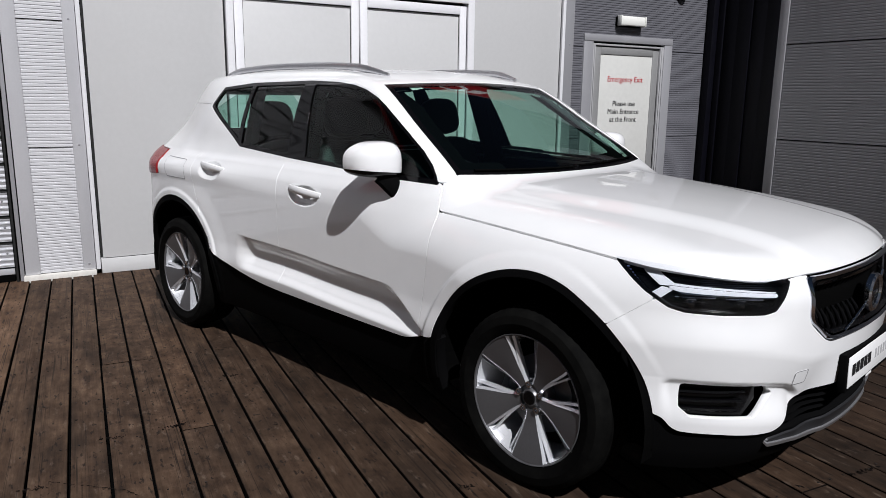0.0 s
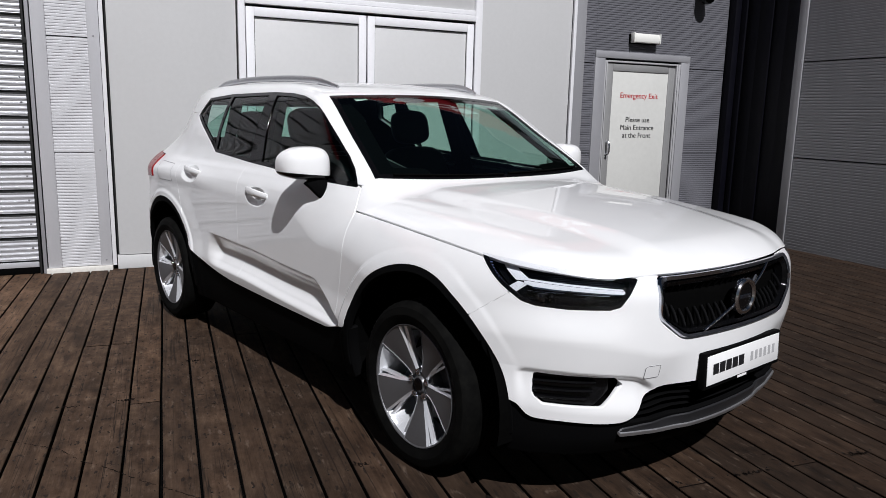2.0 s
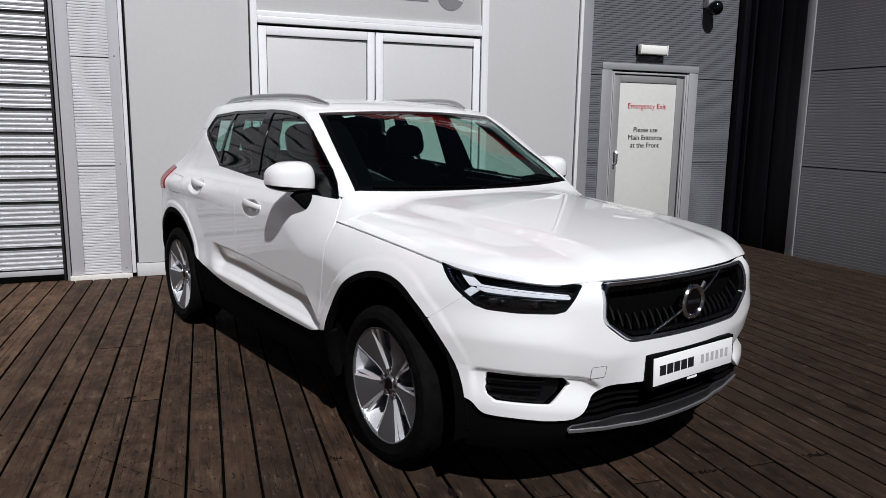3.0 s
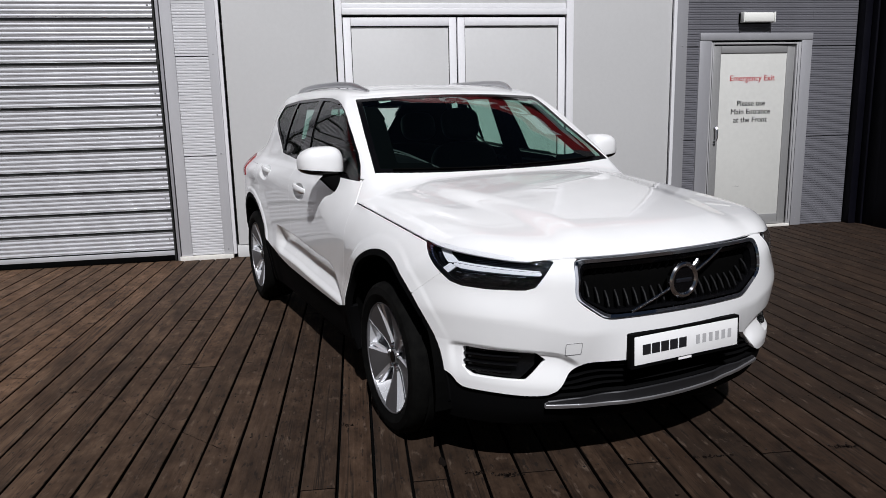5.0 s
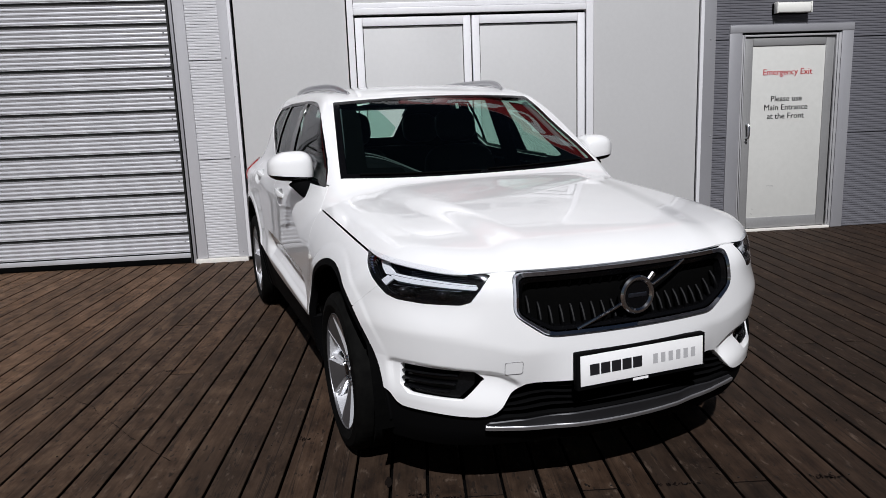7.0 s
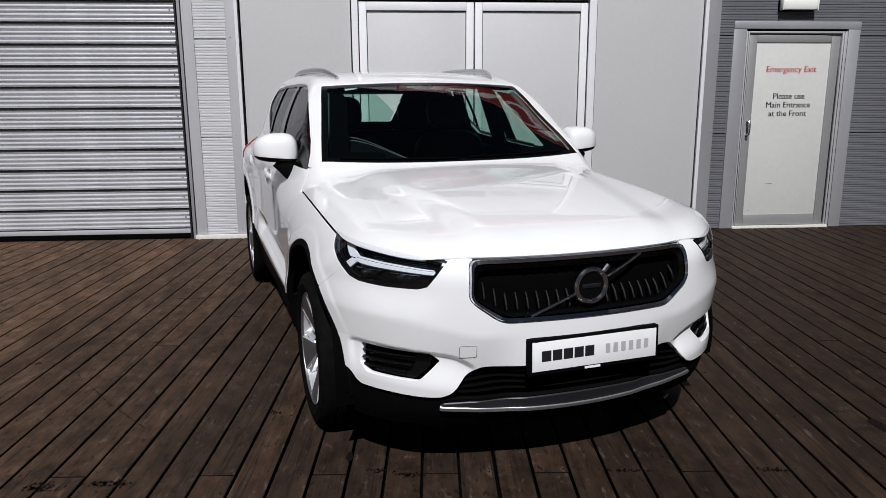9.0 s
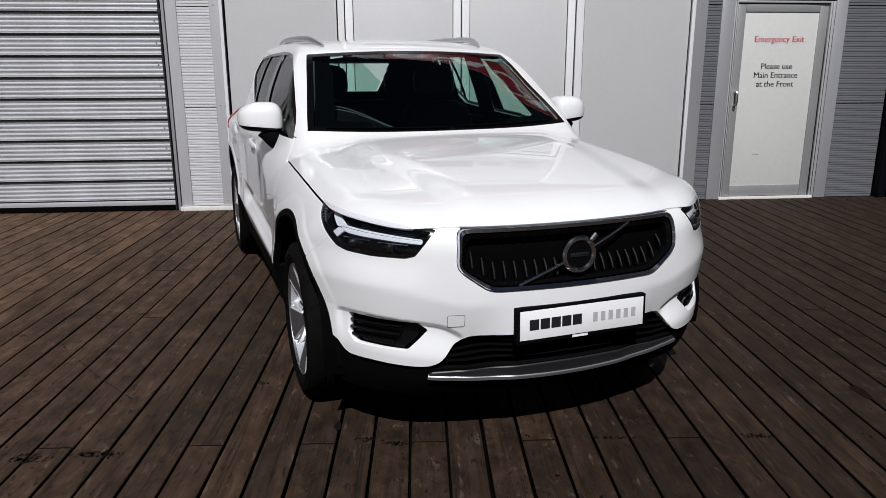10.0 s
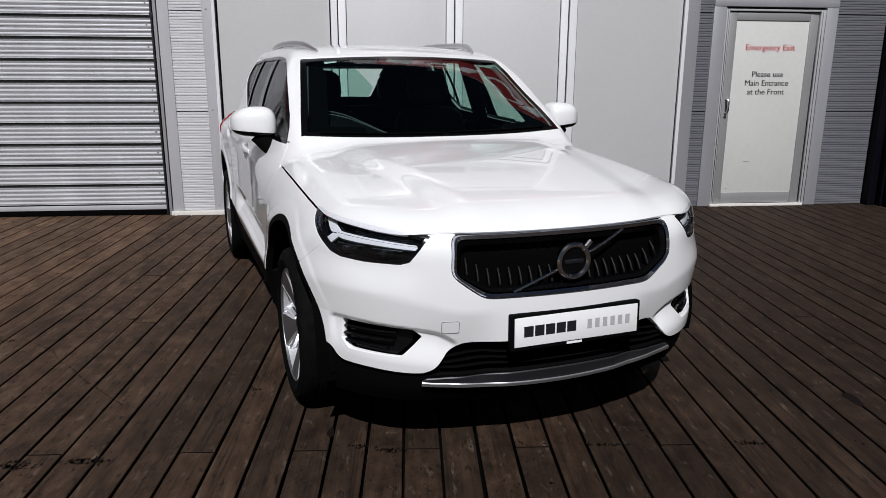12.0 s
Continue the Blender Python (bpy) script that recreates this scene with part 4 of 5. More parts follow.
for s, side_name in ((-1, "right"), (1, "left")):
    rays = lambda x, z, s=s: rays_side(s, x, z)
    fine = 0.0085
    wing = sheet("front_wing", rays, span(-0.66, 0.62, fine), span(0.38, 1.09, fine),
                 lambda p, u, v: low(under_hood(p) - 0.0036, arch_gap(p), -poly_gap(FRONT_DOOR, p[..., 0], p[..., 2]) - GAP, -bumper_front(p) - GAP, -lamp_gap(p, 0.003), p[..., 2] - sill_edge(p[..., 0]),
                                     p[..., 0] + 0.58, -dlo_gap(p)), PAINT, car)
    for nm, poly in (("front_door", FRONT_DOOR), ("rear_door", REAR_DOOR)):
        xs = [q[0] for q in poly]
        door = sheet(nm, rays, span(min(xs) - 0.02, max(xs) + 0.02, 0.0062), span(0.40, 1.16, 0.0050),
                     lambda p, u, v, poly=poly: low(poly_gap(poly, p[..., 0], p[..., 2]) - GAP, arch_gap(p), -dlo_gap(p, 0.002), p[..., 2] - sill_edge(p[..., 0])), PAINT, car)
        # handle: a bowed grip over a hollow cup
        hx, hz = HANDLES[0] if nm == "front_door" else HANDLES[1]
        base = cast(np.array([[hx + 0.14, 0.0, hz]]), np.array([[0.0, float(s), 0.0]]))[0]
        grip = Shape().tube([(hx + 0.128 - 0.256 * i / 12, base[1] + s * (-0.008 + 0.022 * math.sin(math.pi * (0.06 + 0.88 * i / 12)) ** 0.6), hz - 0.009 + 0.018 * i / 12) for i in range(13)],
                            [0.006 + 0.006 * math.sin(math.pi * i / 12) ** 0.5 for i in range(13)], [0.008 + 0.012 * math.sin(math.pi * (i + 1) / 14) ** 0.5 for i in range(13)], 12)
        handle = part("handle", grip, PAINT, door)
        part("lock_pad", Shape().ball((hx + 0.008, base[1] - s * 0.004, hz - 0.022), (0.034, 0.010, 0.013), 2.6, 10, 18), FRAME_WHITE, handle)
    quarter = sheet("rear_quarter", rays, span(-3.50, -2.10, fine), span(0.40, 1.38, fine),
                    lambda p, u, v, s=s: low(np.abs(p[..., 1]) - 0.45, arch_gap(p), -poly_gap(REAR_DOOR, p[..., 0], p[..., 2]) - GAP, -dlo_gap(p, 0.002), 1.368 - p[..., 2], p[..., 0] + 3.36, p[..., 2] - sill_edge(p[..., 0]),
                                        -poly_gap(TAIL_LAMP, p[..., 0], p[..., 2]), -2.16 - p[..., 0]), PAINT, car)
    lamp = sheet("tail_lamp", rays, span(-3.44, -2.96, 0.01), span(0.88, 1.13, 0.01),
                 lambda p, u, v: low(poly_gap(TAIL_LAMP, p[..., 0], p[..., 2]) - 0.003, p[..., 0] + 3.42), RED_LENS, car, 0.02, 0.006, "red tail lamp")
    if s < 0:
        flap = sheet("fuel_flap", rays, span(-2.94, -2.52, 0.008), span(0.90, 1.08, 0.008),
                     lambda p, u, v: poly_gap(FLAP, p[..., 0], p[..., 2], 0.012), PAINT, quarter, 0.004, 0.0010)
        sheet("seam", rays, span(-2.90, -2.53, 0.0030), span(0.92, 1.06, 0.0015),
              lambda p, u, v: 0.0017 - np.abs(poly_gap(FLAP, p[..., 0], p[..., 2], 0.012)), GREY_INK, flap, 0.001, 0.0016, fold=False)
    # glass in its gloss black surround
    frames = sheet("window_surround", rays, span(-2.66, -0.55, 0.007), span(1.04, 1.52, 0.007),
                   lambda p, u, v: low(dlo_gap(p, 0.002), -low(dlo_gap(p) - np.where((u > -1.25) & (v > 1.10), 0.010, 0.018), np.maximum(u + 1.500 + 0.30 * (v - 1.135), -(u + 1.650 + 0.13 * (v - 1.135))),
                                                                np.abs(u + 2.145 + 0.10 * (v - 1.15)) - 0.017)), PIANO_BLACK, car, 0.006, -0.003)
    pane_keep = (lambda p, u, v: low(dlo_gap(p) - 0.006, u + 1.520 + 0.30 * (v - 1.135)), lambda p, u, v: low(dlo_gap(p) - 0.010, -(u + 1.630 + 0.13 * (v - 1.135)), u + 2.145 + 0.10 * (v - 1.15)),
                 lambda p, u, v: low(dlo_gap(p) - 0.010, -(u + 2.145 + 0.10 * (v - 1.15))))
    for nm, keep in zip(("front_side_window", "rear_side_window", "quarter_window"), pane_keep):
        sheet(nm, rays, span(-2.66, -0.55, 0.02), span(1.04, 1.52, 0.02), keep, TINT, car, 0.003, -0.010, fold=False)
    # near-black shell added behind the panels so their gaps read as shade
    sheet("inner_shell", rays, span(-3.20, 0.50, 0.04), span(0.42, 1.06, 0.03),
          lambda p, u, v: low(arch_gap(p, ARCH_R + 0.01), -dlo_gap(p, 0.01), -lamp_gap(p, 0.05), np.abs(p[..., 1]) - 0.6, under_hood(p) + np.where(p[..., 0] < -0.45, 1.0, 0.0) + 0.006), VOID, car, 0.01, -0.032, fold=False)
    # black sill, arch lips and inner wheel wells
    sheet("sill_cladding", rays, span(-2.36, -0.36, 0.02), span(0.20, 0.53, 0.015),
          lambda p, u, v: low(sill_edge(p[..., 0]) - 0.002 - p[..., 2], p[..., 2] - 0.235, arch_gap(p, ARCH_R - 0.03)), BLACK_PLASTIC, car, 0.05, -0.012)
    for ax, nm in ((0.0, "front"), (-WHEELBASE, "rear")):
        extra = 0.012 if ax else 0.026
        ax = ax or ARCH_X
        lip_keep = lambda p, u, v, ax=ax, extra=extra: low(-(np.hypot(p[..., 0] - ax, (p[..., 2] - ARCH_Z) * (0.985 if ax < 0 else 1)) - (ARCH_R + extra - 0.001)), np.hypot(p[..., 0] - ax, p[..., 2] - ARCH_Z) - (ARCH_R + extra - 0.028), p[..., 2] - 0.30)
        if ax < 0:
            sheet("arch_lip", rays, span(ax - 0.50, ax + 0.50, 0.012), span(0.28, 0.85, 0.012), lip_keep, BLACK_PLASTIC, car, 0.03, -0.003)
        else:
            sheet("arch_lip", rays, span(ax - 0.50, ax + 0.40, 0.012), span(0.28, 0.85, 0.012), lambda p, u, v, k=lip_keep: low(k(p, u, v), 0.39 - p[..., 0]), BLACK_PLASTIC, car, 0.03, -0.003)
            sheet("arch_lip", lambda a, z, s=s: rays_nose(a * s, z), span(radians(62), radians(92), 0.01), span(0.28, 0.85, 0.012), lambda p, u, v, k=lip_keep: low(k(p, u, v), p[..., 0] - 0.388), BLACK_PLASTIC, car, 0.03, -0.003)
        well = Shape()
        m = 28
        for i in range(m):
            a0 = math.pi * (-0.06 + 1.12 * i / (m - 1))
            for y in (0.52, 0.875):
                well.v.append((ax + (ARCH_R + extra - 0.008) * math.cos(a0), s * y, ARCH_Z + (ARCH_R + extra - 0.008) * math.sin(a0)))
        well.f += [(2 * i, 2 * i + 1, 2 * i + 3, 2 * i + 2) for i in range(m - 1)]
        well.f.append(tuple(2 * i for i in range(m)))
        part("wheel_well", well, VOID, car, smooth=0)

# front bumper with the openings cut out
nose_u, nose_v = span(radians(-94), radians(94), 0.0072), span(0.32, 0.93, 0.0050)


def tow_gap(p):
    return poly_gap([(-0.478, 0.560), (-0.432, 0.561), (-0.430, 0.528), (-0.476, 0.527)], p[..., 1], p[..., 2], 0.007)


def lower_mouth(p):
    return bumper_low(np.abs(p[..., 1])) - p[..., 2]


def openings(p, grow=0.0):
    y = np.abs(p[..., 1])
    front = p[..., 0] > 0.45
    return np.maximum(np.where(front, poly_gap(GRILLE_RIM, p[..., 1], p[..., 2], 0.003) + grow, -1), np.where(front, poly_gap(INTAKE, y, p[..., 2], 0.008) + grow, -1))


bumper = sheet("front_bumper", rays_nose, nose_u, nose_v,
               lambda p, u, v: low(under_hood(p) - GAP, bumper_front(p) - GAP, arch_gap(p), -lamp_gap(p, 0.003), -openings(p), -lower_mouth(p)), PAINT, car, 0.03)
tow = sheet("tow_cover", rays_nose, span(radians(-52), radians(-34), 0.004), span(0.50, 0.58, 0.004), lambda p, u, v: tow_gap(p), PAINT, bumper, 0.004, 0.0012)
sheet("seam", rays_nose, span(radians(-52), radians(-34), 0.0015), span(0.505, 0.582, 0.001), lambda p, u, v: 0.0011 - np.abs(tow_gap(p)), GREY_INK, tow, 0.001, 0.0016, fold=False)

# recesses: dark backing shells inside the openings, shade put into their colour
sheet("front_backing", rays_nose, span(radians(-80), radians(80), 0.03), span(0.24, 0.90, 0.02), lambda p, u, v: 0 * u + 1, VOID, car, 0.01, -0.085, fold=False)
sheet("lower_valance", rays_nose, span(radians(-86), radians(86), 0.02), span(0.20, 0.45, 0.012),
                lambda p, u, v: low(bumper_low(np.abs(p[..., 1])) - 0.002 - p[..., 2], p[..., 2] - 0.225, np.maximum(0.350 - p[..., 2], np.abs(p[..., 1]) - 0.575), arch_gap(p, ARCH_R - 0.03)), BLACK_PLASTIC, car, 0.04, -0.014)
sheet("skid_trim", rays_nose, span(radians(-60), radians(60), 0.02), span(0.27, 0.36, 0.006),
      lambda p, u, v: low(0.300 + 0.022 * (np.abs(p[..., 1]) / 0.54) ** 2 - p[..., 2], p[..., 2] - 0.2885 - 0.022 * (np.abs(p[..., 1]) / 0.54) ** 2, 0.545 - np.abs(p[..., 1])), SATIN, car, 0.03, 0.004, "satin silver skid trim")
sheet("skid_panel", rays_nose, span(radians(-60), radians(60), 0.02), span(0.29, 0.38, 0.006),
      lambda p, u, v: low(0.345 - 0.012 * (np.abs(p[..., 1]) / 0.54) ** 2 - p[..., 2], p[..., 2] - 0.3005 - 0.022 * (np.abs(p[..., 1]) / 0.54) ** 2, 0.54 - np.abs(p[..., 1])), SKID_GREY, car, 0.03, -0.004)


def on_nose(y, z, lift=0.0):
    q = cast(np.array([[0.2, y, z]]), np.array([[1.0, 0.0, 0.0]]))
    return Vector((q + skin_normal(q) * lift)[0])


# lower grille slats, side intakes
for z in (0.378, 0.402, 0.426, 0.450):
    w = 0.43 + (0.470 - z) * 0.95
    part("grille_slat", Shape().tube([on_nose(-w + 2 * w * i / 20, z, -0.035) for i in range(21)], 0.018, 0.0045, 6), BLACK_PLASTIC, car)
for s in (-1, 1):
    fog = sheet("intake_recess", lambda a, z, s=s: rays_nose(a * s, z), span(radians(50), radians(84), 0.012), span(0.40, 0.58, 0.008),
                lambda p, u, v: poly_gap(INTAKE, np.abs(p[..., 1]), p[..., 2], 0.008) + 0.006, GLOSS_BLACK, car, 0.004, -0.040, fold=False)
    for z in (0.455, 0.482, 0.509):
        a, b = 0.622 + 0.85 * max(0.0, 0.50 - z) + 0.6 * max(0.0, z - 0.50), 0.800
        part("intake_slat", Shape().tube([on_nose(s * (a + (b - a) * i / 10), z, -0.022) for i in range(11)], 0.013, 0.0055, 6), GLOSS_BLACK, fog)

# grille: chrome frame, slats, diagonal bar, round emblem
grille = new("grille")
grille.parent = car


def grille_band(inset, lift_a, width, lift_b):
    sh, n = Shape(), len(GRILLE_RIM)
    rows = [(inset, lift_a - 0.03), (inset, lift_a - 0.010), (inset + width * 0.35, lift_a), (inset + width, lift_b), (inset + width, lift_b - 0.03)]
    rim = np.array(GRILLE_RIM)
    rings = []
    for q, l in rows:
        y, z = rim[:, 0] * (1 - q / 0.46), 0.762 + (rim[:, 1] - 0.762) * (1 - q / 0.105)
        hit = cast(np.stack([0 * y + 0.2, y, z], -1), np.stack([0 * y + 1.0, 0 * y, 0 * y], -1))
        rings.append(hit + skin_normal(hit) * l)
    sh.v = [tuple(map(float, rings[j][i])) for i in range(n) for j in range(5)]
    for i in range(n):
        for j in range(4):
            sh.f.append((5 * i + j, 5 * i + j + 1, 5 * ((i + 1) % n) + j + 1, 5 * ((i + 1) % n) + j))
    return sh


part("grille_frame", grille_band(0.001, 0.010, 0.014, 0.003), MIRROR_CHROME, grille, "chrome grille frame")
part("grille_inner_frame", grille_band(0.0155, 0.001, 0.014, -0.014), GLOSS_BLACK, grille)
mesh_back = Shape()
cols, rows = 24, 8
for i in range(cols + 1):
    for j in range(rows + 1):
        y = -0.44 + 0.88 * i / cols
        z = 0.648 + 0.228 * j / rows
        mesh_back.v.append(on_nose(y, z, -0.050)[:])
mesh_back.f += [(i * (rows + 1) + j, (i + 1) * (rows + 1) + j, (i + 1) * (rows + 1) + j + 1, i * (rows + 1) + j + 1) for i in range(cols) for j in range(rows)]
part("grille_back", mesh_back, VOID, grille, smooth=60)
for i in range(23):
    y = -0.440 + 0.040 * i
    low_z = 0.664 + max(0.0, (abs(y) - 0.335)) * 0.66
    part("grille_slat", Shape().tube([on_nose(y, z, l) for z, l in ((low_z, -0.040), (low_z + 0.006, -0.022), (low_z + 0.030, -0.017), (low_z + 0.060, -0.030), (low_z + 0.085, -0.046))], [0.004, 0.0085, 0.0085, 0.007, 0.004], [0.006] * 5, 8, (0, 1, 0)), SATIN_BLACK, grille)
    part("grille_tip", Shape().tube([on_nose(y, 0.848, -0.042), on_nose(y, 0.840, -0.028), on_nose(y, 0.828, -0.044)], [0.004, 0.006, 0.004], [0.004] * 3, 8, (0, 1, 0)), SATIN_BLACK, grille)
BADGE = on_nose(-0.004, 0.765, 0.004)
part("diagonal_bar", Shape().tube([on_nose(-0.235 + 0.46 * i / 10, 0.668 + 0.190 * i / 10, 0.000) for i in range(11)], 0.0060, 0.005, 8, (1, 0, 0)), CHROME, grille)
part("emblem_ring", Shape().lathe([(0.050, -0.012), (0.050, 0.004), (0.056, 0.011), (0.064, 0.011), (0.070, 0.004), (0.070, -0.012)], 48, "x", BADGE), CHROME, grille)
part("emblem_centre", Shape().lathe([(0.0, 0.002), (0.050, 0.002), (0.050, -0.012)], 40, "x", BADGE), GLOSS_BLACK, grille)
part("emblem_bar", Shape().box(BADGE.x + 0.002, -0.042, BADGE.z - 0.008, BADGE.x + 0.005, 0.034, BADGE.z + 0.008, 0.001), BLUE_CHROME, grille)
arrow = Shape().tube([BADGE + Vector((0.004, 0.047, 0.049)), BADGE + Vector((0.002, 0.068, 0.070))], [0.010, 0.010], 0.006, 6, (1, 0, 0))
part("emblem_arrow", arrow, CHROME, grille)

# dealer plate in place of the number plate: bars for the words
plate = new("dealer_plate")
plate.parent = car
PX = on_nose(0.0, 0.52).x
plate.matrix_basis = pose(PX + 0.006, 0.018, 0.522, 0, -2.0, 0)
part("holder", Shape().box(-0.018, -0.272, -0.070, 0.010, 0.272, 0.066, 0.005), BLACK_PLASTIC, plate)
part("plate_face", Shape().box(0.008, -0.259, -0.054, 0.0125, 0.259, 0.055, 0.001), WHITE_PLATE, plate, "white plate")
for i in range(5):
    y = -0.222 + i * 0.044
    part("bar", Shape().box(0.0122, y, -0.019, 0.0134, y + 0.038, 0.021, 0.0004), BLACK_INK, plate, "bold black bar", smooth=0)
for i in range(6):
    y = 0.040 + i * 0.033
    part("bar", Shape().box(0.0122, y, -0.017, 0.0134, y + 0.019, 0.019, 0.0004), PALE_INK, plate, "narrow pale grey bar", smooth=0)
part("bar", Shape().box(0.0098, -0.045, -0.067, 0.0108, 0.02, -0.058), WHITE_PLATE, plate, smooth=0)

# headlamps
for s in (-1, 1):
    nose = lambda a, z, s=s: rays_nose(a * s, z)
    hu, hv = span(radians(42), radians(92), 0.0075), span(0.755, 0.925, 0.005)
    lamp = sheet("headlamp", nose, hu, hv, lambda p, u, v: lamp_gap(p, 0.0), LENS, car, 0.010, 0.001, "clear headlamp with white T-shaped light bar", fold=False)
    sheet("housing", nose, hu, hv, lambda p, u, v: lamp_gap(p, 0.002), BLUE_CHROME if s == 0 else GLOSS_BLACK, lamp, 0.01, -0.040, fold=False)
    sheet("bezel", nose, hu, hv, lambda p, u, v: low(lamp_gap(p, 0.0015), 0.007 - lamp_gap(p)), GLOSS_BLACK, lamp, 0.045, -0.002)

    def on_lamp(ang, z, lift, s=s):
        st, w = rays_nose(np.array([ang * s]), np.array([z]))
        q = cast(st, w)
        return Vector((q + skin_normal(q) * lift)[0])

    # light bar: flat ribbons, one long arm inwards and a fork at the outer end
    def arm(pts, w, h):
        return Shape().tube([on_lamp(a, z, l) for a, z, l in pts], w, h, 8)

    def ribbon(name, outline, material, lift, label=""):
        flat = [(a * HL_U, z) for a, z in outline]
        return sheet(name, nose, span(min(q[0] for q in outline) - 0.01, max(q[0] for q in outline) + 0.01, 0.005), span(min(q[1] for q in outline) - 0.004, max(q[1] for q in outline) + 0.004, 0.003),
                     lambda p, u, v: poly_gap(flat, u * HL_U, v), material, lamp, 0.012, lift, label)
    ribbon("light_bar", [(1.262, 0.866), (1.14, 0.8585), (1.00, 0.852), (0.848, 0.845), (0.842, 0.8415), (1.00, 0.8465), (1.14, 0.853), (1.270, 0.860)], WHITE_LENS, -0.026, "white light bar")
    ribbon("light_bar", [(1.275, 0.8565), (1.14, 0.8495), (1.00, 0.843), (0.842, 0.838), (0.838, 0.832), (0.846, 0.826), (1.00, 0.830), (1.14, 0.834), (1.235, 0.839), (1.270, 0.847)], WHITE_LENS, -0.024, "white light bar")
    ribbon("light_bar", [(1.385, 0.909), (1.335, 0.917), (1.305, 0.893), (1.258, 0.8665), (1.280, 0.8575), (1.310, 0.858), (1.340, 0.878)], WHITE_LENS, -0.024, "white light bar")
    ribbon("light_bar", [(1.300, 0.853), (1.255, 0.8445), (1.262, 0.842), (1.318, 0.803), (1.352, 0.808), (1.345, 0.824)], WHITE_LENS, -0.026, "white light bar")
    ribbon("chrome_strip", [(1.240, 0.8375), (1.14, 0.8325), (1.00, 0.8285), (0.860, 0.8245), (0.862, 0.8215), (1.00, 0.8250), (1.14, 0.8285), (1.225, 0.832)], MIRROR_CHROME, -0.026)
    for a, z, wide in ((1.175, 0.805, 0.036), (0.985, 0.802, 0.030)):
        c = on_lamp(a, z, -0.036)
        bowl = part("projector", Shape().ball(c, (0.016, wide, 0.016), 4.0, 12, 20), LAMP_BOWL, lamp)
        for k in (-1, 1):
            c2 = on_lamp(a + 0.028 * k, z - 0.001, -0.022)
            part("lens", Shape().ball(c2, (0.010, 0.013, 0.011), 2.2, 10, 16), GLOSS_BLACK, bowl)
        part("shelf", arm([(a + 0.075 - 0.15 * k / 6, z + 0.018, -0.030) for k in range(7)], 0.010, 0.0015), MIRROR_CHROME, bowl)
    for i in range(5):
        part("reflector_fin", arm([(0.86 + 0.30 * k / 8, 0.858 + 0.006 * i, -0.034 + 0.003 * i) for k in range(9)], 0.004, 0.0016), BLUE_CHROME, lamp)
    for i in range(9):
        part("reflector_fin", arm([(1.345 + 0.012 * i + 0.015 * k, 0.836 + 0.0085 * i - 0.0015 * k, -0.012) for k in range(5)], 0.004, 0.0018), FIN, lamp)

# mirrors
for s in (-1, 1):
    mirror = new("door_mirror")
    mirror.parent = car
    def cap_shape():
        sh = Shape().ball((0, 0, 0), (1, 1, 1), 3.4, 24, 40)
        out = []
        for x, y, z in sh.v:
            yy = 0.903 + 0.113 * y
            xx = -0.845 + (0.100 if x > 0 else 0.065) * x * (1 - 0.10 * y) - 0.030 * max(0, y) ** 2
            top = 0.100 - 0.014 * y - 0.022 * max(0, y) ** 2
            zz = 1.140 + (top * z if z > 0 else 0.052 * z) + 0.010 * y
            out.append((xx, s * yy, zz))
        sh.v = out
        return sh
    cap = cap_shape()
    upper, lower = Shape(), Shape()
    for f in cap.f:
        zmid = sum(cap.v[i][2] for i in f) / 4
        (upper if zmid > 1.118 + 0.08 * (abs(sum(cap.v[i][1] for i in f) / 4) - 0.905) else lower).f.append(f)
    upper.v, lower.v = list(cap.v), [(x - 0.002, y, z + 0.0) for x, y, z in cap.v]
    for sh in (upper, lower):
        used = sorted({i for f in sh.f for i in f})
        idx = {a: k for k, a in enumerate(used)}
        sh.v, sh.f = [sh.v[a] for a in used], [tuple(idx[a] for a in f) for f in sh.f]
    part("mirror_cap", upper, PAINT, mirror, smooth=60)
    part("mirror_base", lower, GLOSS_BLACK, mirror, "gloss black lower shell", smooth=60)
    part("mirror_stalk", Shape().tube([(-0.80, s * 0.880, 1.105), (-0.79, s * 0.862, 1.080), (-0.775, s * 0.845, 1.052), (-0.77, s * 0.825, 1.035)], [0.055, 0.05, 0.045, 0.045], [0.024, 0.028, 0.028, 0.024], 12, (1, 0, 0)), BLACK_PLASTIC, mirror)
    part("mirror_glass", Shape().extrude([(0.82, 1.112), (0.965, 1.118), (0.972, 1.175), (0.955, 1.188), (0.84, 1.198), (0.82, 1.188)], lambda u, v, d, s=s: (-0.902 - 0.03 * (u - 0.8) / 0.2 - d, s * u, v), 0.004), CHROME, mirror, smooth=0)

# roof rails
for s in (-1, 1):
    pts = []
    for i in range(25):
        x = -1.22 - 1.52 * i / 24
        q = cast(np.array([[x, 0.0, 1.2]]), np.array([[0.0, s * 0.545, 0.36]]))[0]
        rise = 0.006 + 0.016 * min(1.0, math.sin(math.pi * i / 24) * 2.6)
        pts.append((x, s * (abs(q[1]) - 0.004), q[2] + rise))
    slim = [0.35 + 0.65 * min(1.0, math.sin(math.pi * (i + 0.6) / 25.2) * 3.0) for i in range(25)]
    part("roof_rail", Shape().tube(pts, [0.017 * k for k in slim], [0.018 * k for k in slim], 12), SATIN, car, "satin silver roof rail")

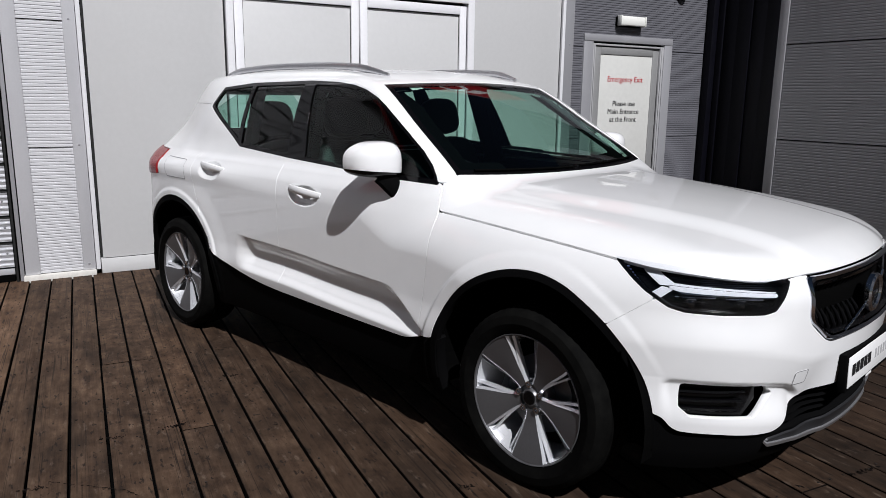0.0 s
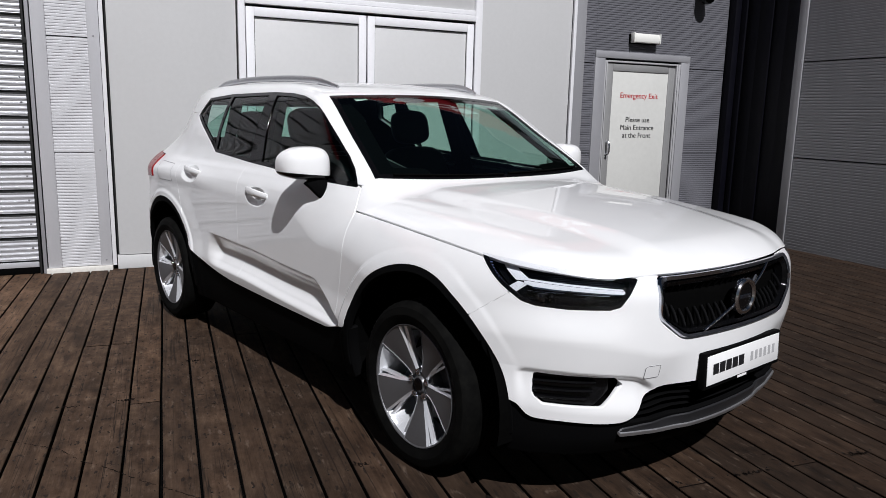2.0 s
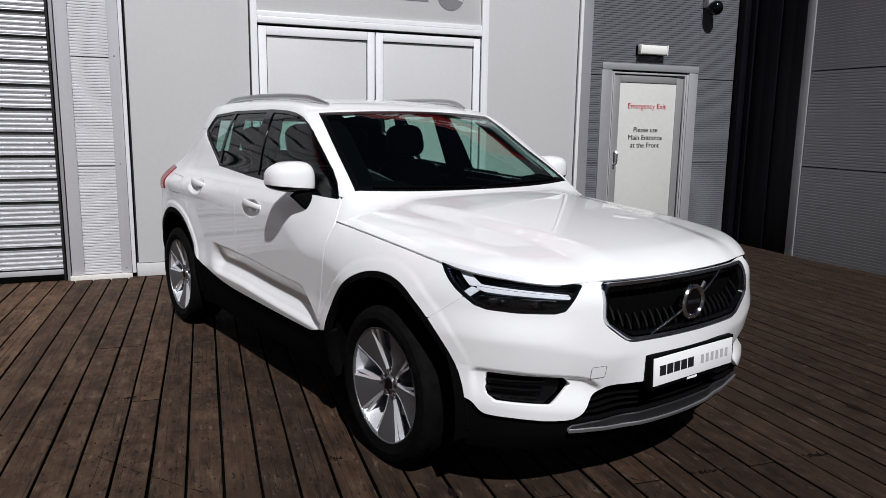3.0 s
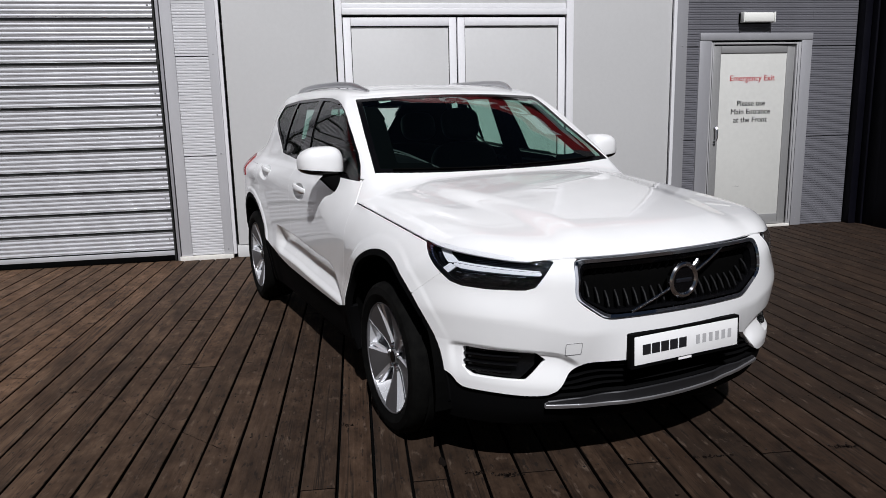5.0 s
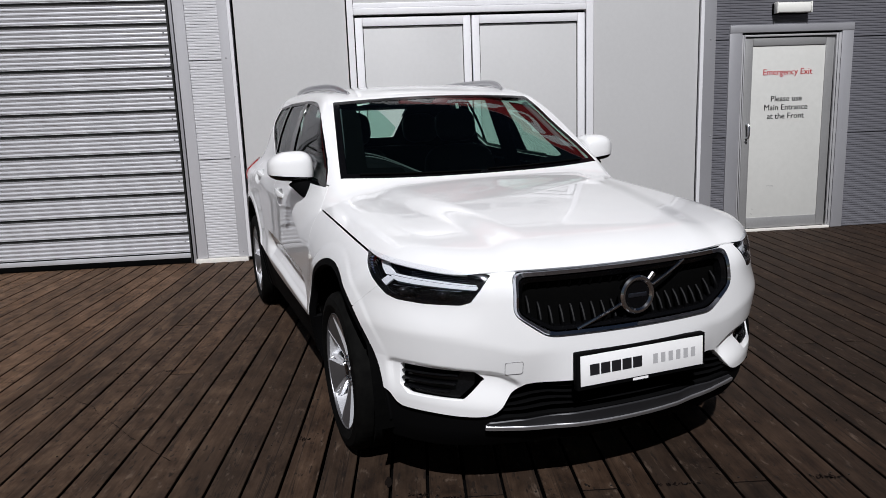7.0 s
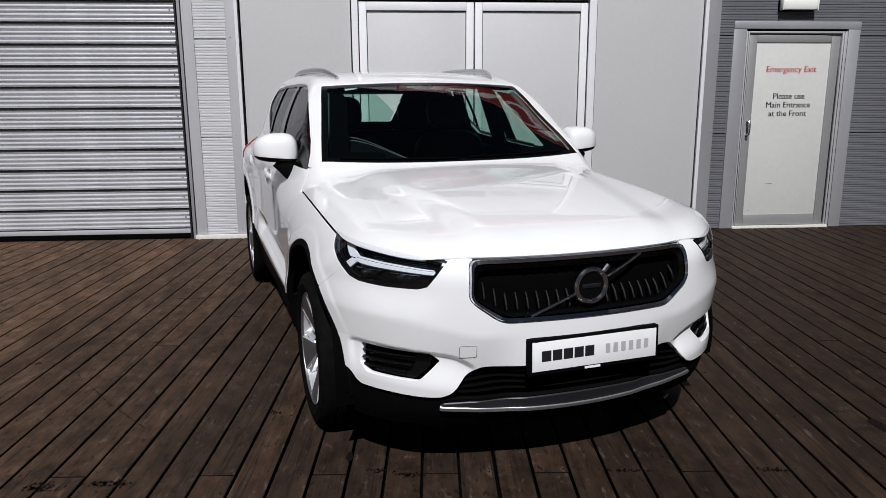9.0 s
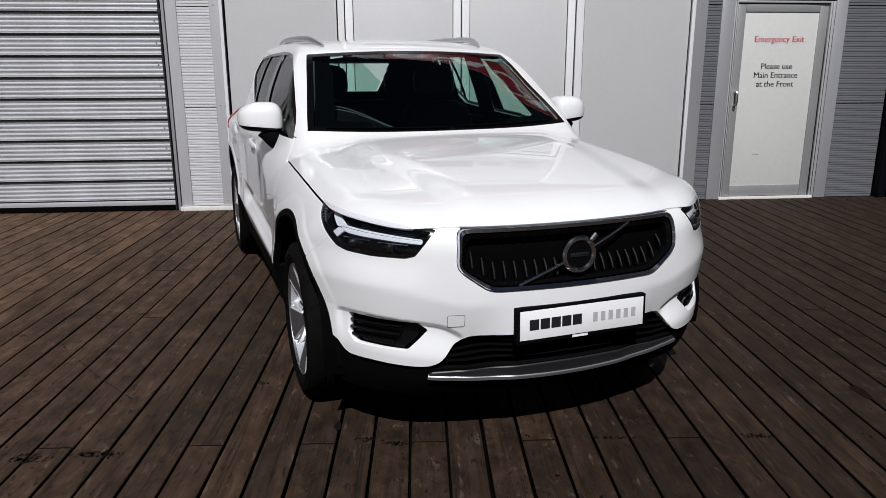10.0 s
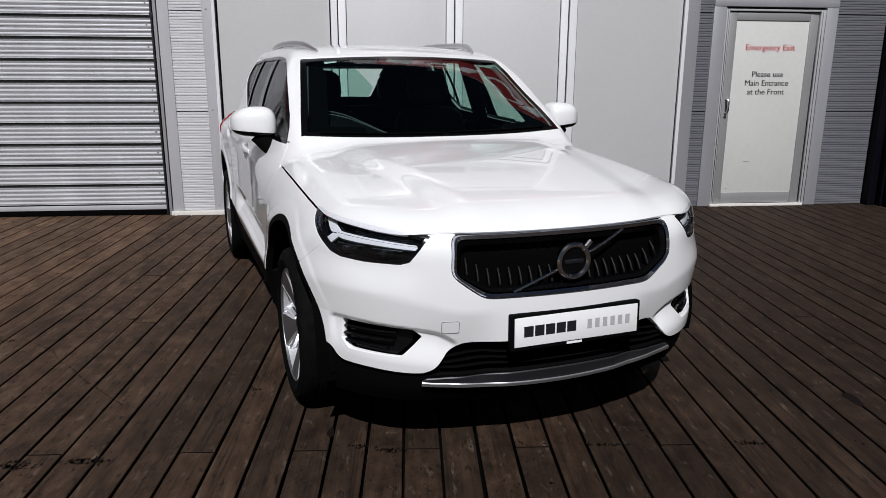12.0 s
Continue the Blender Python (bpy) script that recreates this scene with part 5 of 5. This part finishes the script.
# wipers and the screen's sticker
for y0, y1, x_off in ((-0.62, -0.02, 0.0), (0.02, 0.60, 0.02)):
    pts = []
    for i in range(9):
        y = y0 + (y1 - y0) * i / 8
        x = float(cowl_x(np.array(y))) - 0.022 - x_off * 0.3
        q = cast(np.array([[x, 0.0, 0.7]]), np.array([[0.0, y, 0.42]]))[0]
        pts.append((x, q[1], q[2] + 0.004))
    part("wiper", Shape().tube(pts, 0.007, 0.005, 6), VOID, car)
sheet("sticker", rays_top, span(-1.15, -0.98, 0.008), span(radians(90), radians(150), 0.01),
      lambda p, u, v: poly_gap([(-1.095, 0.405), (-1.095, 0.475), (-1.055, 0.475), (-1.055, 0.405)], p[..., 0], -p[..., 1]), WHITE_PLATE, car, 0.001, -0.012, "small pale windscreen sticker", fold=False)

# wheels
BLADE = ((0.050, 0.017, 0.066), (0.080, 0.023, 0.067), (0.120, 0.034, 0.074), (0.160, 0.049, 0.083), (0.200, 0.064, 0.093), (0.2425, 0.077, 0.103))


def blade_face():
    """The broad grey face of a spoke, nearly flush with the rim, its sides falling inwards."""
    sh = Shape()
    for r, w, out in BLADE:
        sh.v += [(r, out, -w), (r, out + 0.005 * math.sin(math.pi * (r - 0.05) / 0.193), 0.004), (r, out, w), (r, out - 0.040, w * 0.85), (r, out - 0.040, -w * 0.85)]
    for i in range(len(BLADE) - 1):
        sh.f += [(5 * i + j, 5 * i + (j + 1) % 5, 5 * i + 5 + (j + 1) % 5, 5 * i + 5 + j) for j in range(5)]
    sh.f += [tuple(range(5)), tuple(5 * (len(BLADE) - 1) + q for q in range(5))]
    return sh


def blade_fork(side):
    """The bright machined edge of a spoke: one arm along the face, one that swings away towards the rim."""
    sh = Shape()
    for swing, wide, sink in ((0.0, 0.009, 0.0), (0.026, 0.009, 0.010)):
        k0 = len(sh.v)
        for i, (r, w, out) in enumerate(BLADE):
            t = max(0.0, (r - 0.075) / 0.165)
            a = w + 0.0005 + swing * t
            top = out + 0.002 - sink * t
            sh.v += [(r, top, side * a), (r, top - 0.007, side * (a + wide)), (r, top - 0.026, side * (a + wide * 0.7)), (r, top - 0.026, side * a)]
            if i:
                b = k0 + 4 * (i - 1)
                sh.f += [(b + j, b + (j + 1) % 4, b + 4 + (j + 1) % 4, b + 4 + j) for j in range(4)]
        sh.f += [tuple(k0 + q for q in range(4)), tuple(k0 + 4 * (len(BLADE) - 1) + q for q in range(4))]
    return sh


def tyre_shape():
    sh, n = Shape(), 120
    prof = [(0.250, -0.096), (0.270, -0.110), (0.300, -0.119), (0.330, -0.113), (0.343, -0.104), (0.351, -0.092), (0.355, -0.070), (0.355, -0.050), (0.348, -0.047), (0.348, -0.040), (0.355, -0.037), (0.356, -0.006),
            (0.348, -0.004), (0.348, 0.004), (0.356, 0.006), (0.355, 0.037), (0.348, 0.040), (0.348, 0.047), (0.355, 0.050), (0.355, 0.070), (0.351, 0.092), (0.343, 0.104), (0.330, 0.113), (0.300, 0.119), (0.270, 0.110), (0.250, 0.096)]
    k = len(prof)
    for i in range(n):
        a = 2 * math.pi * i / n
        for j, (r, h) in enumerate(prof):
            if (3 < j < 8 or k - 9 < j < k - 4) and i % 2 == 0:
                r -= 0.0035
            sh.v.append((r * math.cos(a), h, r * math.sin(a)))
    for i in range(n):
        for j in range(k - 1):
            sh.f.append((i * k + j, i * k + j + 1, ((i + 1) % n) * k + j + 1, ((i + 1) % n) * k + j))
    return sh


tyre_mesh = make_mesh("tyre", tyre_shape(), RUBBER, 25)
rim_shape = Shape().lathe([(0.246, 0.098), (0.2505, 0.104), (0.2485, 0.107), (0.2445, 0.105), (0.2425, 0.096)], 72, "y")
rim_mesh = make_mesh("rim", rim_shape, ALLOY_GREY, 40)
barrel_mesh = make_mesh("rim_barrel", Shape().lathe([(0.2425, 0.096), (0.239, 0.080), (0.226, 0.050), (0.216, -0.02), (0.222, -0.09), (0.246, -0.10)], 72, "y"), ALLOY, 40)
hub_mesh = make_mesh("hub", Shape().lathe([(0.0, 0.074), (0.030, 0.073), (0.034, 0.068), (0.036, 0.060), (0.052, 0.057), (0.072, 0.050), (0.078, 0.03), (0.078, 0.0)], 40, "y"), ALLOY_GREY, 30)
cap_mesh = make_mesh("centre_cap", Shape().lathe([(0.0, 0.0775), (0.024, 0.077), (0.028, 0.072)], 28, "y"), GLOSS_BLACK, 40)
bolt_mesh = make_mesh("wheel_bolt", Shape().lathe([(0.0, 0.067), (0.006, 0.067), (0.008, 0.075), (0.0125, 0.075), (0.0145, 0.069), (0.0145, 0.045)], 12, "y"), CHROME, 0)
disc_mesh = make_mesh("brake_disc", Shape().lathe([(0.06, -0.012), (0.150, -0.012), (0.150, 0.010), (0.06, 0.010)], 48, "y"), ALLOY_GREY, 30)
# black disc added behind the spokes for the shade between them
dark_mesh = make_mesh("wheel_barrel", Shape().lathe([(0.0, -0.07), (0.222, -0.07)], 48, "y"), VOID, 30)
face_mesh = make_mesh("spoke", blade_face(), ALLOY_GREY, 25)
fork_meshes = [make_mesh("spoke_edge", blade_fork(side), ALLOY, 25) for side in (-1, 1)]
RIM_SIZE = Matrix.Diagonal((1.035, 1, 1.035, 1))
for s in (-1, 1):
    for ax, spin in ((0.0, 24.0), (-WHEELBASE, 19.0)):
        wheel = new("wheel")
        wheel.parent = car
        wheel.matrix_basis = pose(ax + 0.006, s * (0.788 if ax == 0 else 0.800), WHEEL_Z, 0, 0, 0 if s > 0 else 180) @ pose(0, 0, 0, 0, spin, 0) @ Matrix.Diagonal((0.957, 1, 0.957, 1))
        for nm, me in (("tyre", tyre_mesh), ("rim", rim_mesh), ("rim_barrel", barrel_mesh), ("hub", hub_mesh), ("centre_cap", cap_mesh), ("brake_disc", disc_mesh), ("wheel_barrel", dark_mesh)):
            part(nm, me, None, wheel).scale = (1, 1, 1) if nm == "tyre" else (1.035, 1, 1.035)
        for i in range(5):
            part("spoke", face_mesh, None, wheel).matrix_basis = pose(0, 0, 0, 0, 72 * i, 0) @ RIM_SIZE
            for me in fork_meshes:
                part("spoke_edge", me, None, wheel).matrix_basis = pose(0, 0, 0, 0, 72 * i, 0) @ RIM_SIZE
            part("wheel_bolt", bolt_mesh, None, wheel).matrix_basis = pose(0, 0, 0, 0, 72 * i + 36, 0) @ pose(0.054, 0, 0)

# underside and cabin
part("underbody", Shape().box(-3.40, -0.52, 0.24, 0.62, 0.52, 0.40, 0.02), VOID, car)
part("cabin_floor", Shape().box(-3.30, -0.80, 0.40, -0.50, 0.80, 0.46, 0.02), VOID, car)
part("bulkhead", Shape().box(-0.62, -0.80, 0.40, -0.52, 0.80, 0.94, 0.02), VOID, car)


def dash_hood(y):
    """How far the dashboard's hood rises on the driver's side."""
    return float(0.170 * (1 - ramp(np.array(y), -0.52, 0.02)))


dash = Shape()
for i in range(17):
    y = -0.76 + 1.52 * i / 16
    bulge = dash_hood(y)
    for x, z in ((-0.52, 0.70), (-0.50, 1.03 - 0.02 * abs(y)), (-0.75, 1.045 + bulge * 0.6), (-0.95, 1.03 + bulge), (-1.02, 0.98 + bulge), (-0.98, 0.80), (-0.90, 0.60)):
        dash.v.append((x, y, z))
dash.f += [(7 * i + j, 7 * i + j + 1, 7 * i + 8 + j, 7 * i + 7 + j) for i in range(16) for j in range(6)]
part("dashboard", dash, DASH, car, smooth=60)
# bright lines added for a reflection in the windscreen, laid on the dash hood
for k in (0, 1):
    part("dash_trim", Shape().tube([(-0.955 + 0.045 * k, -0.68 + 0.72 * i / 24, 1.034 + dash_hood(-0.68 + 0.72 * i / 24) * (1 - 0.09 * k)) for i in range(25)], 0.005, 0.004, 6), SATIN, car)
wheel_c = Vector((-1.13, -0.36, 0.965))
steer = Shape().lathe([(0.185 + 0.015 * math.cos(a), 0.015 * math.sin(a)) for a in [2 * math.pi * k / 8 for k in range(8)]], 40, "x", (0, 0, 0), True)
steer.box(-0.012, -0.18, -0.022, 0.012, 0.18, 0.022, 0.005).ball((0, 0, 0), (0.03, 0.07, 0.06), 2.5, 10, 16)
st = part("steering_wheel", steer, SEAT, car)
st.matrix_basis = Matrix.Translation(wheel_c) @ pose(0, 0, 0, 0, 22, 0)


def seat_part(at, name, wide=0.50, recline=18):
    seat = new(name)
    seat.parent = car
    seat.matrix_basis = pose(*at)
    part("cushion", Shape().ball((0.02, 0, 0.08), (0.27, wide / 2, 0.10), 4.0), SEAT, seat, smooth=60)
    back = Shape().ball((0, 0, 0.30), (0.085, wide / 2, 0.28), 4.0)
    m = Matrix.Translation((-0.22, 0, 0.10)) @ Matrix.Rotation(radians(-recline), 4, "Y")
    back.v = [tuple(m @ Vector(q)) for q in back.v]
    part("backrest", back, SEAT, seat, smooth=60)
    for y in ((0,) if wide < 0.7 else (-0.37, 0.37)):
        head = Shape().ball((0.01, y, 0.71), (0.055, 0.140, 0.11), 3.2)
        head.v = [tuple(m @ Vector(q)) for q in head.v]
        part("headrest", head, SEAT, seat, smooth=60)


for y in (-0.37, 0.37):
    seat_part((-1.33, y, 0.52), "front_seat", recline=15)
seat_part((-2.03, 0, 0.50), "rear_seat", 1.28, 18)
part("parcel_shelf", Shape().box(-3.30, -0.66, 0.98, -2.86, 0.66, 1.01, 0.008), DASH, car)
# cabin linings near-black: the cabin's shade is put into their colour
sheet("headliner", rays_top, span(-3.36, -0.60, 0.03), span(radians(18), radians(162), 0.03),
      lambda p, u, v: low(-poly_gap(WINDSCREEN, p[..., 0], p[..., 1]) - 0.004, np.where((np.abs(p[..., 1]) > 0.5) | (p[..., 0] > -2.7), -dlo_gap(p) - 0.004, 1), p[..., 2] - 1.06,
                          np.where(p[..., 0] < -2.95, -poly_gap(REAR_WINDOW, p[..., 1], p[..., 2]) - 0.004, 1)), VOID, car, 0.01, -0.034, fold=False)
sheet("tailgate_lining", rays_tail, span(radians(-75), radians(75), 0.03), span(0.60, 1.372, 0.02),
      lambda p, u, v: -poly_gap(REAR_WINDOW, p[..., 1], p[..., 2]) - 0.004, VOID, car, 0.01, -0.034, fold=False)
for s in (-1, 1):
    # dark band added behind each screen edge, for the darkness in the glass
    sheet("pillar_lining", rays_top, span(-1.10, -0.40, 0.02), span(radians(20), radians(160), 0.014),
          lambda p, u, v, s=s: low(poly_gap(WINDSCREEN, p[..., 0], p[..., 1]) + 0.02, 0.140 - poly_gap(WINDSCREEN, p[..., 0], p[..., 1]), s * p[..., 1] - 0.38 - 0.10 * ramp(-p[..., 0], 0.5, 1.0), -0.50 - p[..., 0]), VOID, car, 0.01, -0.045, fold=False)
for s in (-1, 1):
    part("pillar_trim", Shape().tube([(-0.60 - 0.50 * i / 8, s * (0.680 - 0.105 * i / 8), 1.085 + 0.350 * (i / 8) ** 0.9) for i in range(9)], 0.018, 0.014, 10), PILLAR_TRIM, car, "grey inner pillar trim")
    for x0, x1, lean in ((-1.645, -1.515, -0.14), (-2.18, -2.12, -0.08)):
        part("pillar_trim", Shape().extrude([(x0, 1.02), (x1, 1.02), (x1 + 0.46 * lean, 1.48), (x0 + 0.46 * lean, 1.48)], lambda u, v, d, s=s: (u, s * (0.765 - 0.36 * max(0.0, v - 1.12) - d), v), 0.05), VOID, car)


# the timber deck, plank by plank, with its nail heads
deck = thing("floor", "weathered brown timber deck with dark gaps and nail heads", "deck", "structure")
PITCH, PLANK_L, PLANK_W = 0.1442, 3.0, 0.1318
deck.matrix_world = pose(0, 0, 0, 0, 0, -4.0)
JOIST, JOIST_0 = 0.497, 1.82


def plank_mesh(seed):
    rnd = random.Random(seed)
    w, l, c = PLANK_W / 2, PLANK_L / 2 - 0.0025, 0.0028
    verts, n = [], 7
    for i in range(n):
        y = -l + 2 * l * i / (n - 1)
        a, b, up = rnd.uniform(-0.0022, 0.0022), rnd.uniform(-0.0022, 0.0022), rnd.uniform(-0.0015, 0.0)
        verts += [(-w + a, y, -0.035), (-w + a, y, up - c), (-w + a + c, y, up), (w + b - c, y, up), (w + b, y, up - c), (w + b, y, -0.035)]
    faces = [(i * 6 + j, i * 6 + j + 1, (i + 1) * 6 + j + 1, (i + 1) * 6 + j) for i in range(n - 1) for j in range(5)]
    faces += [tuple(range(6)), tuple((n - 1) * 6 + j for j in range(6))]
    me = make_mesh("plank", Shape().add(verts, faces), WOOD, 25)
    # plank sides near-black: the gaps' shade put into the colour
    me.materials.append(WEAR_AND_SHADE)
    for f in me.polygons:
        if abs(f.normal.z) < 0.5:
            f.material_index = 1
    return me


plank_kinds = [plank_mesh(k) for k in range(6)]
rnd = random.Random(5)
nails, rest = Shape(), Shape()
U0 = 0.084
for row in range(-36, 52):
    u = U0 + row * PITCH
    edge = (6.52 + 0.0698 * u) / 0.9976 + 0.04
    joint = JOIST_0 + JOIST * (0 if rnd.random() < 0.45 else rnd.choice((-4, -3, 3, 3, 5)))
    for k in range(3):
        scale = (edge - joint) / PLANK_L if k == 0 else rnd.choice((1.16, 1.325, 1.16))
        y_mid = edge - PLANK_L * scale / 2
        edge -= PLANK_L * scale
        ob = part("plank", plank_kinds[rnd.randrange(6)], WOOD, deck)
        ob.location = (u, y_mid, -0.0008 * rnd.random())
        ob.scale = (1, scale, 1)
        ob.rotation_euler = (0, radians(rnd.uniform(-0.25, 0.25)), math.pi * rnd.randrange(2))
    rest.box(u - PLANK_W / 2, -7.0, -0.035, u + PLANK_W / 2, edge - 0.004, -0.001)
    for j in range(-9, 10):
        for du in (-0.040, 0.041):
            if rnd.random() < 0.15:
                continue
            x, y = u + du + rnd.uniform(-0.008, 0.008), JOIST_0 + 0.022 + JOIST * j + rnd.uniform(-0.014, 0.014)
            if y > 6.4 + 0.07 * u or y < -2.6:
                continue
            r = rnd.uniform(0.0032, 0.0052)
            ring = [(x + r * math.cos(a * math.pi / 3), y + r * math.sin(a * math.pi / 3)) for a in range(6)]
            nails.add([(p, q, 0.0012) for p, q in ring] + [(p, q, -0.004) for p, q in ring], [tuple(range(6))] + [(a, a + 6, (a + 1) % 6 + 6, (a + 1) % 6) for a in range(6)])
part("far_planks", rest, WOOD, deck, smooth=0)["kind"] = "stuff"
part("nail_heads", nails, NAIL, deck, smooth=0)["kind"] = "stuff"
bearers = Shape()
for j in range(-14, 10):
    bearers.box(-5.0, JOIST_0 + j * JOIST - 0.03, -0.125, 7.6, JOIST_0 + j * JOIST + 0.03, -0.037)
# near-black sheet added under the planks so the gaps read as shade
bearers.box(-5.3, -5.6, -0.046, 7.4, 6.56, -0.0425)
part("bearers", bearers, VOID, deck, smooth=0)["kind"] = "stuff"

# splintered board ends and dark blots, each a cluster of thin slivers along the grain
wear = Shape()


def splinters(x, y, wide, long, count, seed):
    r = random.Random(seed)
    for _ in range(count):
        cx, cy = x + r.gauss(0, wide / 2), y + r.gauss(0, long / 2)
        a, l = r.uniform(0.0010, 0.0045), r.uniform(0.004, 0.016)
        n = 7
        turn = r.gauss(0, 0.7)
        pts = []
        for k in range(n):
            p, q = a * (0.7 + r.random()) * math.cos(2 * math.pi * k / n), l * (0.3 + 0.9 * r.random()) * math.sin(2 * math.pi * k / n)
            pts.append((cx + p * math.cos(turn) - q * math.sin(turn), cy + p * math.sin(turn) + q * math.cos(turn), 0.0011))
        wear.add(pts, [tuple(range(n))])


rnd = random.Random(11)
for k, (bx, by, wide, long, count) in enumerate(((0.447, 1.745, 0.07, 0.030, 60), (0.70, 1.765, 0.08, 0.030, 70), (1.72, 1.85, 0.05, 0.016, 22), (1.84, 1.806, 0.06, 0.020, 26), (3.26, 1.82, 0.06, 0.014, 26), (2.69, 1.83, 0.07, 0.010, 22),
                                                 (0.28, 3.37, 0.07, 0.015, 30), (0.02, 3.36, 0.05, 0.012, 18), (-0.25, 3.03, 0.05, 0.012, 18), (1.20, 2.38, 0.05, 0.02, 16), (0.62, 3.87, 0.05, 0.012, 14), (-0.6, 4.36, 0.06, 0.012, 16))):
    splinters(bx, by, wide, long, count, k)
for k in range(110):
    splinters(rnd.uniform(-2.2, 5.2), rnd.uniform(0.9, 6.0), 0.02, 0.05, rnd.randrange(1, 4), 100 + k)
# a long drag mark across six boards
scratch = [(-0.20, 3.07), (0.055, 2.885), (0.151, 2.74), (0.20, 2.71), (0.383, 2.50), (0.402, 2.483), (0.58, 2.305), (0.66, 2.23)]
r = random.Random(77)
for (x0, y0), (x1, y1) in zip(scratch[:-1], scratch[1:]):
    n = max(3, round(math.hypot(x1 - x0, y1 - y0) / 0.012))
    for k in range(n):
        if r.random() < 0.22:
            continue
        x, y = x0 + (x1 - x0) * (k + 0.5) / n, y0 + (y1 - y0) * (k + 0.5) / n + r.uniform(-0.003, 0.003)
        w = r.uniform(0.0008, 0.0032)
        dx, dy = (x1 - x0) / n * 0.6, (y1 - y0) / n * 0.6
        wear.add([(x - dx, y - dy, 0.0012), (x + w, y + w, 0.0012), (x + dx, y + dy, 0.0012), (x - w, y - w, 0.0012)], [(0, 3, 2, 1)])
part("splinters", wear, WEAR_AND_SHADE, deck, smooth=0)["kind"] = "stuff"
blots = Shape()
for k, (bx, by, rx, ry) in enumerate(((3.9, 2.2, 0.03, 0.07), (1.59, 1.96, 0.014, 0.042))):
    r = random.Random(50 + k)
    blots.add([(bx + rx * (0.7 + 0.5 * r.random()) * math.cos(2 * math.pi * i / 14), by + ry * (0.7 + 0.5 * r.random()) * math.sin(2 * math.pi * i / 14), 0.0009) for i in range(14)], [tuple(range(14))])
part("dark_blots", blots, WEAR_AND_SHADE, deck, smooth=0)["kind"] = "stuff"
